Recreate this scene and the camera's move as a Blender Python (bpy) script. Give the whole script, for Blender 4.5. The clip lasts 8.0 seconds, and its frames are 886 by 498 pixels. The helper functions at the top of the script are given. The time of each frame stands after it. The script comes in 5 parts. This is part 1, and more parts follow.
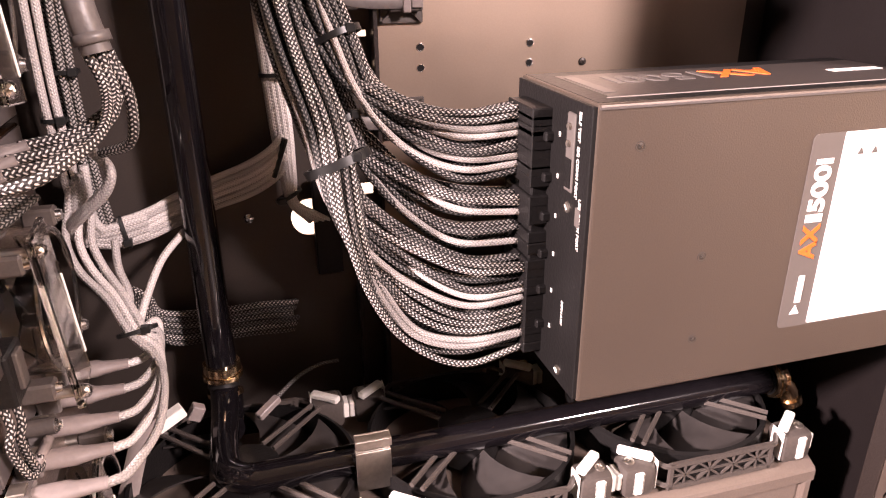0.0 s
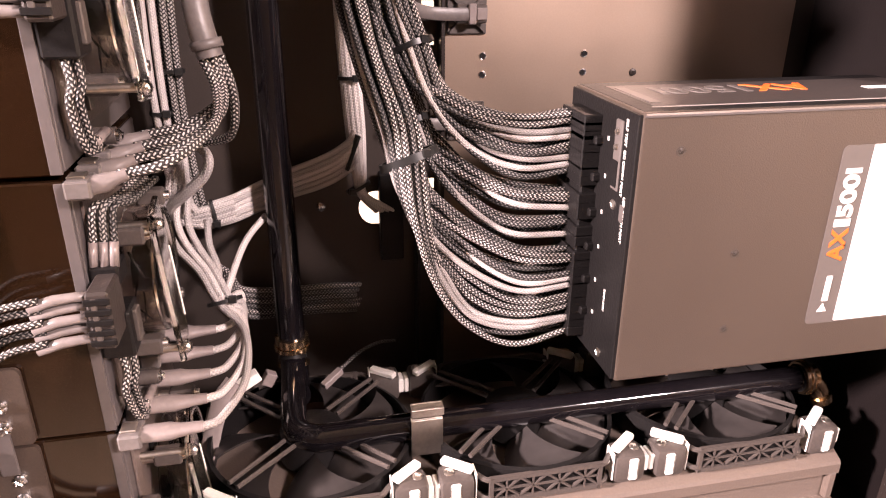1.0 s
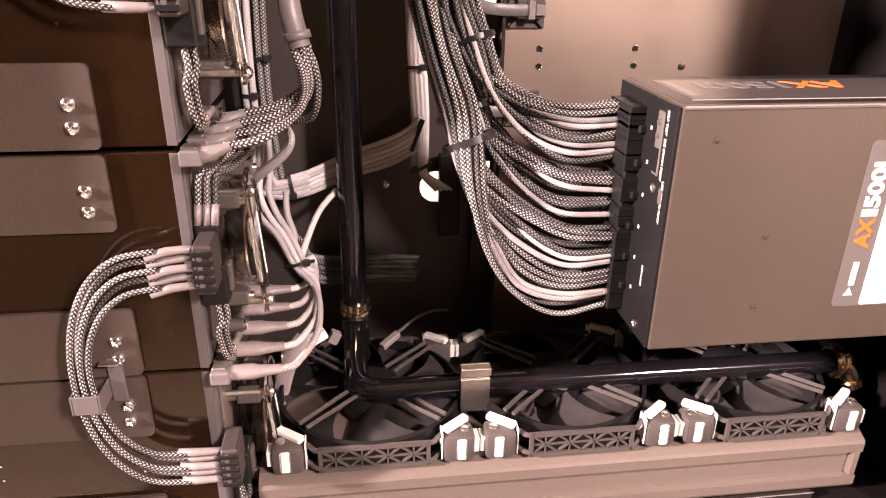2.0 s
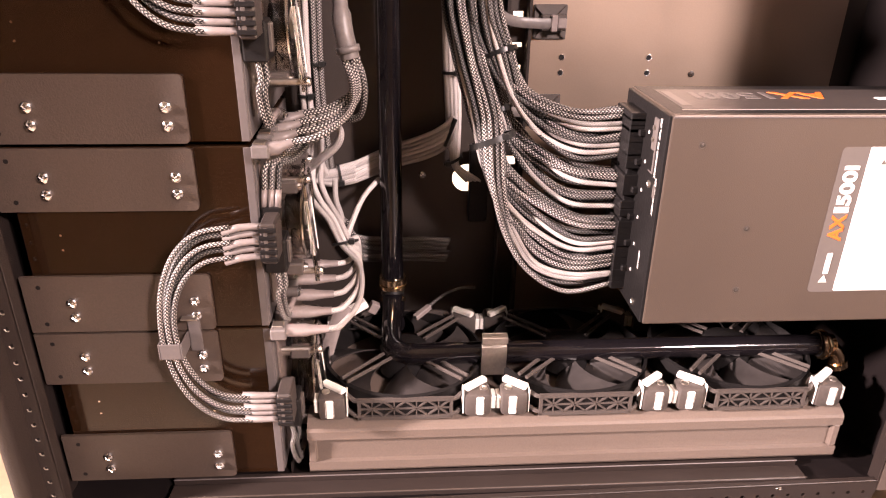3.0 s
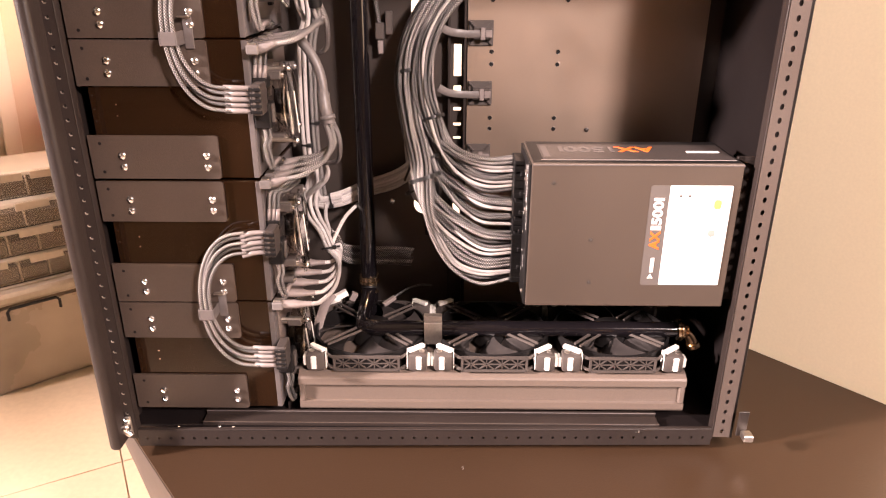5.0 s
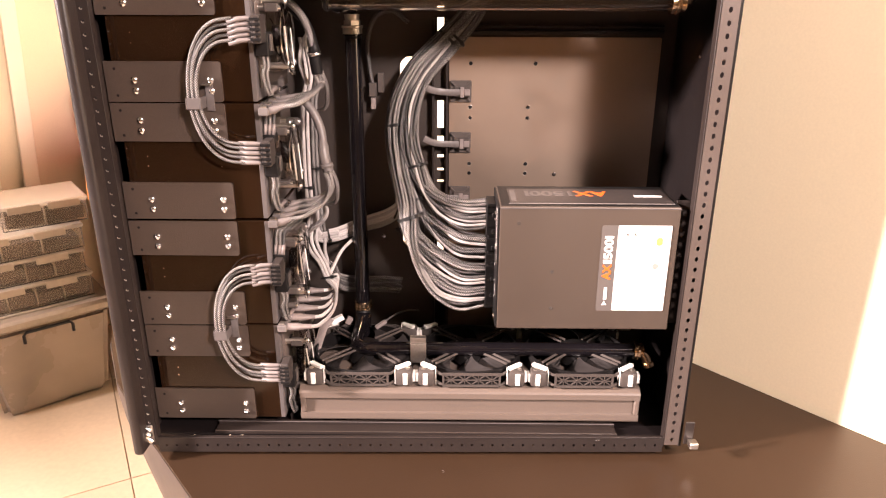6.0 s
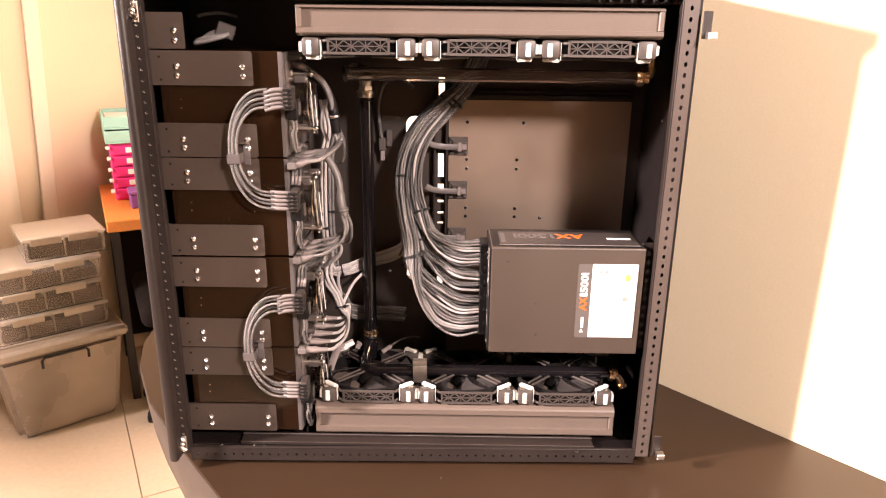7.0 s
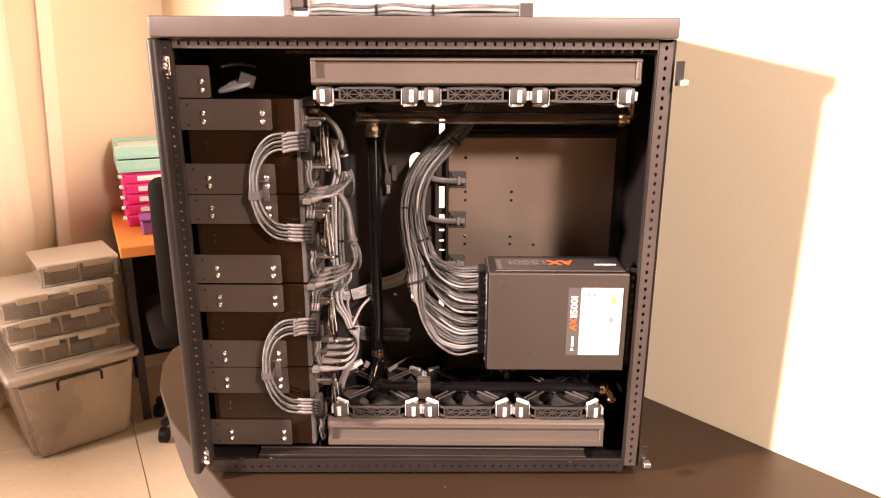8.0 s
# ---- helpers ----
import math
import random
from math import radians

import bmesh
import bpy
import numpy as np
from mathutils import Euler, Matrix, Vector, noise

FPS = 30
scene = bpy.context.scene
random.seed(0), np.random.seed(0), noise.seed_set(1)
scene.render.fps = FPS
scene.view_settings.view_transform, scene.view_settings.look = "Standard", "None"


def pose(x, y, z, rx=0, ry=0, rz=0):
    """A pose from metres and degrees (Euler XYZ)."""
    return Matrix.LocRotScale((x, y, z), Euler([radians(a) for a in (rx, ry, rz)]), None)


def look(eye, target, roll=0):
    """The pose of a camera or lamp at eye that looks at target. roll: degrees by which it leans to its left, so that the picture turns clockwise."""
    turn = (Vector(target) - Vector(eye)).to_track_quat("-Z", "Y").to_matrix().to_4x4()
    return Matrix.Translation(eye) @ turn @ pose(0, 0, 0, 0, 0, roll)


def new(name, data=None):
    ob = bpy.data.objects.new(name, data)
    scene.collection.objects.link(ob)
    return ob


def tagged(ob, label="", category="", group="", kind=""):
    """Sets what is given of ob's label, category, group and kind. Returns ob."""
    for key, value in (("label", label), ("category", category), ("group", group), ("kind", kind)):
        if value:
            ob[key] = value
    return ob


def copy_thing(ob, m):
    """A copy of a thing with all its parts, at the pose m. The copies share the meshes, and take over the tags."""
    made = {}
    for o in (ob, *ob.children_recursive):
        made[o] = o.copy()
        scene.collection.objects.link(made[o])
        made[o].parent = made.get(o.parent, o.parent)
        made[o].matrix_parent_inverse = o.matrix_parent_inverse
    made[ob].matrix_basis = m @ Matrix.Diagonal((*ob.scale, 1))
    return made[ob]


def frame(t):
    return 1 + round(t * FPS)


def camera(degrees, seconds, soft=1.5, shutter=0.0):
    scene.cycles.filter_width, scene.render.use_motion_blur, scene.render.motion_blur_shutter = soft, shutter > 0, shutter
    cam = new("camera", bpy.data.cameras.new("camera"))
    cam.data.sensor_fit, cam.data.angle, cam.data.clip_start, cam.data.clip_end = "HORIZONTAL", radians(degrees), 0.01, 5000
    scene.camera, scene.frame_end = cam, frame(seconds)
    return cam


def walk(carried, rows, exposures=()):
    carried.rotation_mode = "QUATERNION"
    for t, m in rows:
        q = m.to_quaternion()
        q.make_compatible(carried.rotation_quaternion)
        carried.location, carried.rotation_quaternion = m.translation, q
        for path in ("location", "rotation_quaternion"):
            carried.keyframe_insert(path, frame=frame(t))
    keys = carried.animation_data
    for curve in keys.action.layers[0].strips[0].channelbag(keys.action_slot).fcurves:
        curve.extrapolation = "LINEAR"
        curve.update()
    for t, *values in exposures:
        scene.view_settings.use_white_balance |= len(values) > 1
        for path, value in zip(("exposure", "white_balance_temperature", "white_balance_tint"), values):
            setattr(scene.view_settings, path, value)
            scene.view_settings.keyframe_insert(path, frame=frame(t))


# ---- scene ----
cam = camera(64.5, 8.0, soft=1.15)
PATH = [
    (0, (0.015, 0.003, 1.105), (0.518, 1.777, 0.332), -0.5),
    (0.5, (0.002, -0.017, 1.11), (0.457, 1.778, 0.353), -0.2),
    (1, (-0.003, -0.036, 1.114), (0.381, 1.771, 0.347), 0.3),
    (1.5, (-0.009, -0.054, 1.117), (0.308, 1.761, 0.339), 0.8),
    (2, (-0.014, -0.08, 1.123), (0.228, 1.737, 0.324), 0.8),
    (3.5, (0.0, -0.202, 1.164), (0.064, 1.613, 0.326), 0.8),
    (4, (0.022, -0.267, 1.178), (0.032, 1.568, 0.381), 0.6),
    (4.5, (0.055, -0.325, 1.2), (0.046, 1.516, 0.419), 0.3),
    (6, (0.104, -0.476, 1.272), (0.085, 1.399, 0.577), 0.2),
    (6.5, (0.106, -0.543, 1.298), (0.09, 1.346, 0.64), 0.5),
    (7, (0.101, -0.599, 1.322), (0.091, 1.305, 0.71), 0.7),
    (7.5, (0.097, -0.64, 1.343), (0.082, 1.274, 0.762), 0.3),
    (8, (0.099, -0.68, 1.359), (0.089, 1.24, 0.799), 0.2),
]
walk(cam, [(t, look(eye, target, roll)) for t, eye, target, roll in PATH],
     [(0.0, 0.44, 6200, 16), (2.0, 0.55, 6250, 16), (3.5, 0.60, 6400, 16), (4.5, 0.59, 6400, 14), (6.0, 0.60, 6280, 9), (6.5, 0.57, 6250, 8), (8.0, 0.25, 6500, 9)])

# ---- world and lights ----
world = bpy.data.worlds.new("world")
scene.world = world
world.use_nodes = True
world.node_tree.nodes["Background"].inputs[0].default_value = (1.0, 0.8, 0.72, 1)
world.node_tree.nodes["Background"].inputs[1].default_value = 0.02


def lamp(name, kind, eye, target, power, colour, size):
    data = bpy.data.lights.new(name, kind)
    data.energy, data.color = power, colour
    if kind == "AREA":
        data.shape, data.size = "DISK", size
    else:
        data.shadow_soft_size = size
    ob = new(name, data)
    ob.matrix_world = look(eye, target)
    return ob


WARM = (1.0, 0.79, 0.725)
ceiling_spot = lamp("ceiling_lamp_light", "SPOT", (1.27, -1.50, 2.26), (0.10, 0.45, 1.05), 400, WARM, 0.16)
ceiling_spot.data.spot_size, ceiling_spot.data.spot_blend = radians(85), 0.6
spot = lamp("far_lamp_light", "SPOT", (-4.87, -1.30, 2.876), (0.25, 0.25, 1.15), 4950, WARM, 0.19)
spot.data.spot_size, spot.data.spot_blend = radians(52), 1.0


# ---- materials ----
def material(name, colour, rough=0.5, metal=0.0, grain=200.0, bump=0.0, vary=0.15, stain=6.0, coat=0.0, spread=0.08, objvar=0.0, spec=0.5):
    """A painted or metal surface: two scales of noise in colour and gloss, and fine relief."""
    m = bpy.data.materials.new(name)
    m.use_nodes = True
    nt = m.node_tree
    b = nt.nodes["Principled BSDF"]
    geo = nt.nodes.new("ShaderNodeNewGeometry")
    fine, broad = nt.nodes.new("ShaderNodeTexNoise"), nt.nodes.new("ShaderNodeTexNoise")
    fine.inputs["Scale"].default_value, broad.inputs["Scale"].default_value = grain, stain
    broad.inputs["Detail"].default_value = 6
    for n in (fine, broad):
        nt.links.new(geo.outputs["Position"], n.inputs["Vector"])
    add = nt.nodes.new("ShaderNodeMath")
    add.operation = "ADD"
    nt.links.new(fine.outputs[0], add.inputs[0])
    nt.links.new(broad.outputs[0], add.inputs[1])
    ramp = nt.nodes.new("ShaderNodeMapRange")
    ramp.inputs[1].default_value, ramp.inputs[2].default_value = 0.6, 1.4
    ramp.inputs[3].default_value, ramp.inputs[4].default_value = 1 - vary, 1 + vary
    nt.links.new(add.outputs[0], ramp.inputs[0])
    mul = nt.nodes.new("ShaderNodeVectorMath")
    mul.operation = "SCALE"
    mul.inputs[0].default_value = colour
    last = ramp.outputs[0]
    if objvar:
        info = nt.nodes.new("ShaderNodeObjectInfo")
        r2 = nt.nodes.new("ShaderNodeMapRange")
        r2.inputs[3].default_value, r2.inputs[4].default_value = 1 - objvar, 1 + objvar
        nt.links.new(info.outputs["Random"], r2.inputs[0])
        mm = nt.nodes.new("ShaderNodeMath")
        mm.operation = "MULTIPLY"
        nt.links.new(last, mm.inputs[0])
        nt.links.new(r2.outputs[0], mm.inputs[1])
        last = mm.outputs[0]
    nt.links.new(last, mul.inputs["Scale"])
    nt.links.new(mul.outputs[0], b.inputs["Base Color"])
    rr = nt.nodes.new("ShaderNodeMapRange")
    rr.inputs[1].default_value, rr.inputs[2].default_value = 0.3, 0.7
    rr.inputs[3].default_value, rr.inputs[4].default_value = max(rough - spread, 0.02), min(rough + spread, 1)
    nt.links.new(broad.outputs[0], rr.inputs[0])
    nt.links.new(rr.outputs[0], b.inputs["Roughness"])
    b.inputs["Metallic"].default_value = metal
    b.inputs["Coat Weight"].default_value = coat
    b.inputs["Specular IOR Level"].default_value = spec
    if bump:
        bp = nt.nodes.new("ShaderNodeBump")
        bp.inputs["Strength"].default_value = bump
        bp.inputs["Distance"].default_value = 0.001
        nt.links.new(fine.outputs[0], bp.inputs["Height"])
        nt.links.new(bp.outputs[0], b.inputs["Normal"])
    return m


def sleeve(name, ground, speck, share, pitch=0.0036, turns=12.0, rough=0.5):
    """Braided cable sleeve: crossing strands along the length and round the girth (UV in metres and turns)."""
    m = bpy.data.materials.new(name)
    m.use_nodes = True
    nt = m.node_tree
    b = nt.nodes["Principled BSDF"]
    uv = nt.nodes.new("ShaderNodeUVMap")
    sep = nt.nodes.new("ShaderNodeSeparateXYZ")
    nt.links.new(uv.outputs[0], sep.inputs[0])

    def math_node(op, a, c=None):
        n = nt.nodes.new("ShaderNodeMath")
        n.operation = op
        for i, v in enumerate((a, c)):
            if v is None:
                continue
            if isinstance(v, (int, float)):
                n.inputs[i].default_value = v
            else:
                nt.links.new(v, n.inputs[i])
        return n.outputs[0]

    # lanes round the girth, each with a row of slanted stitches that leans the other way than its neighbours
    lane = math_node("MULTIPLY", sep.outputs[1], turns)
    within = math_node("SUBTRACT", math_node("FRACT", lane), 0.5)
    lean = math_node("SUBTRACT", math_node("MULTIPLY", math_node("MODULO", math_node("FLOOR", lane), 2.0), 2.0), 1.0)
    along = math_node("MULTIPLY", sep.outputs[0], 2 * math.pi / pitch)
    slant = math_node("MULTIPLY", lean, math_node("ADD", math_node("MULTIPLY", within, 2.6), math.pi / 2))
    stitch = math_node("SINE", math_node("ADD", along, slant))
    rim = math_node("MULTIPLY", math_node("MULTIPLY", within, within), 5.0)
    weave = math_node("SUBTRACT", stitch, rim)
    ns = nt.nodes.new("ShaderNodeTexNoise")
    ns.inputs["Scale"].default_value = 60
    geo = nt.nodes.new("ShaderNodeNewGeometry")
    nt.links.new(geo.outputs["Position"], ns.inputs["Vector"])
    w2 = math_node("ADD", weave, math_node("MULTIPLY", math_node("SUBTRACT", ns.outputs[0], 0.5), 0.9))
    ramp = nt.nodes.new("ShaderNodeMapRange")
    ramp.inputs[1].default_value, ramp.inputs[2].default_value = share - 0.26, share + 0.32
    nt.links.new(w2, ramp.inputs[0])
    mix = nt.nodes.new("ShaderNodeMix")
    mix.data_type = "RGBA"
    mix.inputs[6].default_value, mix.inputs[7].default_value = (*ground, 1), (*speck, 1)
    nt.links.new(ramp.outputs[0], mix.inputs[0])
    # no two wires are quite alike
    info = nt.nodes.new("ShaderNodeObjectInfo")
    shade = nt.nodes.new("ShaderNodeMapRange")
    shade.inputs[3].default_value, shade.inputs[4].default_value = 0.62, 1.18
    nt.links.new(info.outputs["Random"], shade.inputs[0])
    toned = nt.nodes.new("ShaderNodeVectorMath")
    toned.operation = "SCALE"
    nt.links.new(mix.outputs[2], toned.inputs[0])
    nt.links.new(shade.outputs[0], toned.inputs["Scale"])
    nt.links.new(toned.outputs[0], b.inputs["Base Color"])
    b.inputs["Roughness"].default_value = rough
    bp = nt.nodes.new("ShaderNodeBump")
    bp.inputs["Strength"].default_value, bp.inputs["Distance"].default_value = 0.5, 0.0004
    nt.links.new(weave, bp.inputs["Height"])
    nt.links.new(bp.outputs[0], b.inputs["Normal"])
    return m


def glassy(name, colour, rough=0.05, ior=1.45):
    m = bpy.data.materials.new(name)
    m.use_nodes = True
    b = m.node_tree.nodes["Principled BSDF"]
    b.inputs["Base Color"].default_value = (*colour, 1)
    b.inputs["Roughness"].default_value, b.inputs["IOR"].default_value = rough, ior
    b.inputs["Transmission Weight"].default_value = 1.0
    return m


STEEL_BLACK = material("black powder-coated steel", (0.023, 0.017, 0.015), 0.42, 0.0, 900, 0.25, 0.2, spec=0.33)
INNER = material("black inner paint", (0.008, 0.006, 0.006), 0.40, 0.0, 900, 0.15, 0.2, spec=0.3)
STEEL_DARK = material("dark tray steel", (0.050, 0.040, 0.035), 0.44, 0.35, 900, 0.05, 0.12)
PLATE = material("brushed grey tray plate", (0.43, 0.335, 0.265), 0.40, 0.85, 900, 0.0, 0.05)
# lid, then top rail and right post: paler than the other frame steel
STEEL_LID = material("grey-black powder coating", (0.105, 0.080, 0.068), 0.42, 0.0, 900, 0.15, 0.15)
STEEL_POST = material("paler black steel strip", (0.080, 0.061, 0.052), 0.42, 0.0, 900, 0.15, 0.15)
# the cream wall paint again, with the far wall's shading in its colour
SHADED_CREAM = material("cream wall paint darkened by shade", (0.82, 0.67, 0.48), 0.85, 0, 300, 0.15, 0.06, stain=2)
BRACKET = material("matt black bracket", (0.054, 0.039, 0.031), 0.47, 0.0, 900, 0.25, 0.2, objvar=0.08)
# black panel; its brown tint paints in the floor's reflection
CAGE = material("gloss black cage panel tinted by floor reflection", (0.014, 0.0065, 0.003), 0.10, 0.0, 500, 0.0, 0.3, spread=0.02, spec=0.48)
CAGE_EDGE = material("worn grey sheet edge", (0.095, 0.082, 0.080), 0.42, 0.0, 300, 0.1, 0.12)
PSU_BLACK = material("satin grey-black psu coating", (0.092, 0.070, 0.056), 0.40, 0.35, 1200, 0.2, 0.12)
BLACK_PLASTIC = material("black plastic", (0.010, 0.009, 0.009), 0.45, 0, 600, 0.2, 0.3, spec=0.18)
COMB = material("dark grey plug plastic", (0.040, 0.032, 0.029), 0.42, 0, 600, 0.2, 0.2)
GREY_PLASTIC = material("grey fan plastic", (0.070, 0.058, 0.052), 0.45, 0, 600, 0.2, 0.2)
BLADE = material("smoke grey fan blade", (0.028, 0.024, 0.023), 0.40, 0, 90, 0.3, 0.4, stain=30)
WHITE_RUBBER = material("white rubber pad", (0.80, 0.77, 0.72), 0.6, 0, 500, 0.1, 0.06)
RADIATOR = material("radiator grey paint", (0.130, 0.101, 0.084), 0.36, 0.0, 700, 0.1, 0.12)
BRASS = material("polished brass", (0.80, 0.58, 0.36), 0.24, 1.0, 300, 0.05, 0.1)
NICKEL = material("bright screw steel", (0.78, 0.76, 0.75), 0.2, 1.0, 400, 0.2, 0.15)
TUBE = material("gloss black tube", (0.006, 0.005, 0.006), 0.08, 0, 300, 0.0, 0.3, coat=0.5)
ACRYLIC = glassy("smoked clear tube", (0.93, 0.86, 0.81), 0.03)
CLEAR = glassy("clear acrylic", (0.9, 0.86, 0.82), 0.06)
SATIN_STEEL = material("satin stainless clip", (0.52, 0.47, 0.42), 0.4, 1.0, 400, 0.2, 0.15)
BRAID = sleeve("black and white braided sleeve", (0.018, 0.015, 0.014), (0.58, 0.53, 0.505), 0.20, 0.0026, 8.0)
BRAID_DENSE = sleeve("grey braided sleeve", (0.025, 0.022, 0.021), (0.42, 0.39, 0.37), -0.2, 0.0024, 8.0)
BRAID_PALE = sleeve("near-white braided sleeve", (0.45, 0.41, 0.395), (0.62, 0.575, 0.55), -0.9, 0.0020, 10.0)
BRAID_DARK = sleeve("black braided sleeve", (0.010, 0.009, 0.009), (0.26, 0.24, 0.23), 0.12, 0.0026, 8.0)
BRAID_WHITE = sleeve("pale grey braided sleeve", (0.25, 0.228, 0.218), (0.45, 0.415, 0.395), -0.9, 0.0020, 10.0)
SHRINK = material("pale grey heat shrink", (0.225, 0.19, 0.18), 0.4, 0, 300, 0.2, 0.15, objvar=0.1)
SHRINK_MID = material("mid grey plug sleeve", (0.185, 0.16, 0.152), 0.4, 0, 300, 0.2, 0.15, objvar=0.12)
SHRINK_DARK = material("grey heat shrink", (0.13, 0.115, 0.11), 0.42, 0, 300, 0.2, 0.2)
TIE = material("black zip tie", (0.012, 0.012, 0.012), 0.4)
LABEL_WHITE = material("white paper label", (0.85, 0.83, 0.80), 0.5, 0, 200, 0, 0.03)
LABEL_GREY = material("grey label print", (0.11, 0.095, 0.088), 0.45, 0, 300, 0, 0.05)
PRINT_WHITE = material("white print", (0.8, 0.77, 0.73), 0.5)
PRINT_ORANGE = material("orange print", (0.75, 0.13, 0.015), 0.5)
PRINT_GREY = material("pale grey print", (0.30, 0.27, 0.25), 0.5)
PRINT_YELLOW = material("yellow print", (0.75, 0.6, 0.1), 0.5)
WALL = material("cream wall paint", (0.92, 0.79, 0.56), 0.85, 0, 300, 0.15, 0.04, stain=2)
# walls and ceiling out of view, darkened to hold down bounced light
UNSEEN_WALL = material("darkened beige of unseen walls", (0.25, 0.19, 0.13), 0.85, 0, 300, 0.15, 0.06)
CEILING = material("darkened ceiling paint", (0.34, 0.31, 0.27), 0.9, 0, 200, 0.1, 0.03)
TILE = material("cream floor tile", (0.64, 0.52, 0.39), 0.35, 0, 60, 0.05, 0.08, stain=3, objvar=0.05)
GROUT = material("tile joint", (0.42, 0.33, 0.25), 0.9, 0, 300, 0.2, 0.15)
TABLE = material("dark brown table laminate", (0.036, 0.020, 0.011), 0.42, 0, 500, 0.15, 0.15, stain=4, spec=0.3)
TABLE_EDGE = material("pale wood edge band", (0.044, 0.032, 0.026), 0.5, 0, 100, 0.1, 0.2)
TUB = glassy("frosted clear plastic", (0.92, 0.86, 0.78), 0.08, 1.15)
TUB.node_tree.nodes["Principled BSDF"].inputs["Transmission Weight"].default_value = 0.94
TUB_SOLID = material("milky plastic", (0.34, 0.285, 0.23), 0.35, 0, 80, 0.05, 0.1)
TUB_BODY = material("frosted tub plastic with goods behind", (0.27, 0.215, 0.165), 0.3, 0, 3, 0.0, 0.3, stain=6)
LID_CLEAR = glassy("translucent lid plastic", (0.82, 0.74, 0.64), 0.25, 1.2)
LID_CLEAR.node_tree.nodes["Principled BSDF"].inputs["Transmission Weight"].default_value = 0.6
CONTENT = material("grey stored goods", (0.11, 0.09, 0.075), 0.7, 0, 12, 0.0, 0.25, stain=8)
PINK = material("pink plastic", (0.80, 0.03, 0.24), 0.45, 0, 200, 0, 0.04)
TEAL = material("pale teal plastic", (0.34, 0.58, 0.49), 0.45, 0, 200, 0, 0.03)
ORANGE_WOOD = material("orange desk laminate", (0.75, 0.26, 0.05), 0.45, 0, 100, 0.05, 0.1)
PURPLE = material("purple plastic", (0.22, 0.08, 0.30), 0.4)
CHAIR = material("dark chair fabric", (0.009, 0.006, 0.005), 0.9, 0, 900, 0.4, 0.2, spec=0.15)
DRAPE = material("cream curtain cloth", (0.90, 0.79, 0.63), 0.9, 0, 900, 0.3, 0.06)
PCB = material("grey-brown board", (0.115, 0.090, 0.080), 0.4, 0, 700, 0.3, 0.3)


# ---- mesh helpers ----
ORIGIN = {}


def thing(name, label, category, loc=(0, 0, 0), group="", kind="", local=False):
    """An Empty at the base of a thing. Parts come in world coordinates, or with local=True in the thing's own."""
    ob = new(name)
    ob.location = loc
    ob.empty_display_size = 0.02
    ORIGIN[ob] = (0, 0, 0) if local else tuple(loc)
    return tagged(ob, label, category, group, kind)


def part(name, bm, mat, parent=None, label="", smooth=False):
    me = bpy.data.meshes.new(name)
    o = ORIGIN.get(parent, (0, 0, 0))
    bmesh.ops.translate(bm, vec=-Vector(o), verts=bm.verts)
    bm.to_mesh(me)
    bm.free()
    if smooth:
        me.polygons.foreach_set("use_smooth", [True] * len(me.polygons))
        me.set_sharp_from_angle(angle=radians(40))
    me.materials.append(mat)
    ob = new(name, me)
    if parent:
        ob.parent = parent
        ORIGIN[ob] = o
    if label:
        ob["label"] = label
    return ob


def box(x0, x1, y0, y1, z0, z1, bevel=0.0, seg=1):
    bm = bmesh.new()
    bmesh.ops.create_cube(bm, size=1)
    bmesh.ops.scale(bm, vec=(x1 - x0, y1 - y0, z1 - z0), verts=bm.verts)
    bmesh.ops.translate(bm, vec=((x0 + x1) / 2, (y0 + y1) / 2, (z0 + z1) / 2), verts=bm.verts)
    if bevel:
        bmesh.ops.bevel(bm, geom=bm.edges[:], offset=bevel, segments=seg, affect="EDGES", profile=0.5)
    return bm


def rounded_plate(x0, x1, z0, z1, y0, y1, r, corners=(1, 1, 1, 1)):
    """A plate facing y with rounded corners (bottom left, bottom right, top right, top left)."""
    bm = bmesh.new()
    pts = []
    for (cx, cz, a0), on in zip(((x0, z0, 180), (x1, z0, 270), (x1, z1, 0), (x0, z1, 90)), corners):
        if not on:
            pts.append((cx, cz))
            continue
        ox, oz = cx + (r if cx == x0 else -r), cz + (r if cz == z0 else -r)
        for k in range(5):
            a = radians(a0 + 22.5 * k)
            pts.append((ox + r * math.cos(a), oz + r * math.sin(a)))
    f = bm.faces.new([bm.verts.new((x, y0, z)) for x, z in pts])
    r2 = bmesh.ops.extrude_face_region(bm, geom=[f])
    bmesh.ops.translate(bm, vec=(0, y1 - y0, 0), verts=[v for v in r2["geom"] if isinstance(v, bmesh.types.BMVert)])
    bmesh.ops.recalc_face_normals(bm, faces=bm.faces)
    return bm


def cyl(p0, p1, r0, r1=None, seg=16, caps=True):
    bm = bmesh.new()
    p0, p1 = Vector(p0), Vector(p1)
    d = p1 - p0
    bmesh.ops.create_cone(bm, cap_ends=caps, segments=seg, radius1=r0, radius2=r0 if r1 is None else r1, depth=d.length)
    bmesh.ops.transform(bm, matrix=Matrix.Translation((p0 + p1) / 2) @ d.to_track_quat("Z", "Y").to_matrix().to_4x4(), verts=bm.verts)
    return bm


def ball(c, r, seg=10):
    bm = bmesh.new()
    bmesh.ops.create_uvsphere(bm, u_segments=seg, v_segments=max(6, seg // 2), radius=r)
    bmesh.ops.translate(bm, vec=c, verts=bm.verts)
    return bm


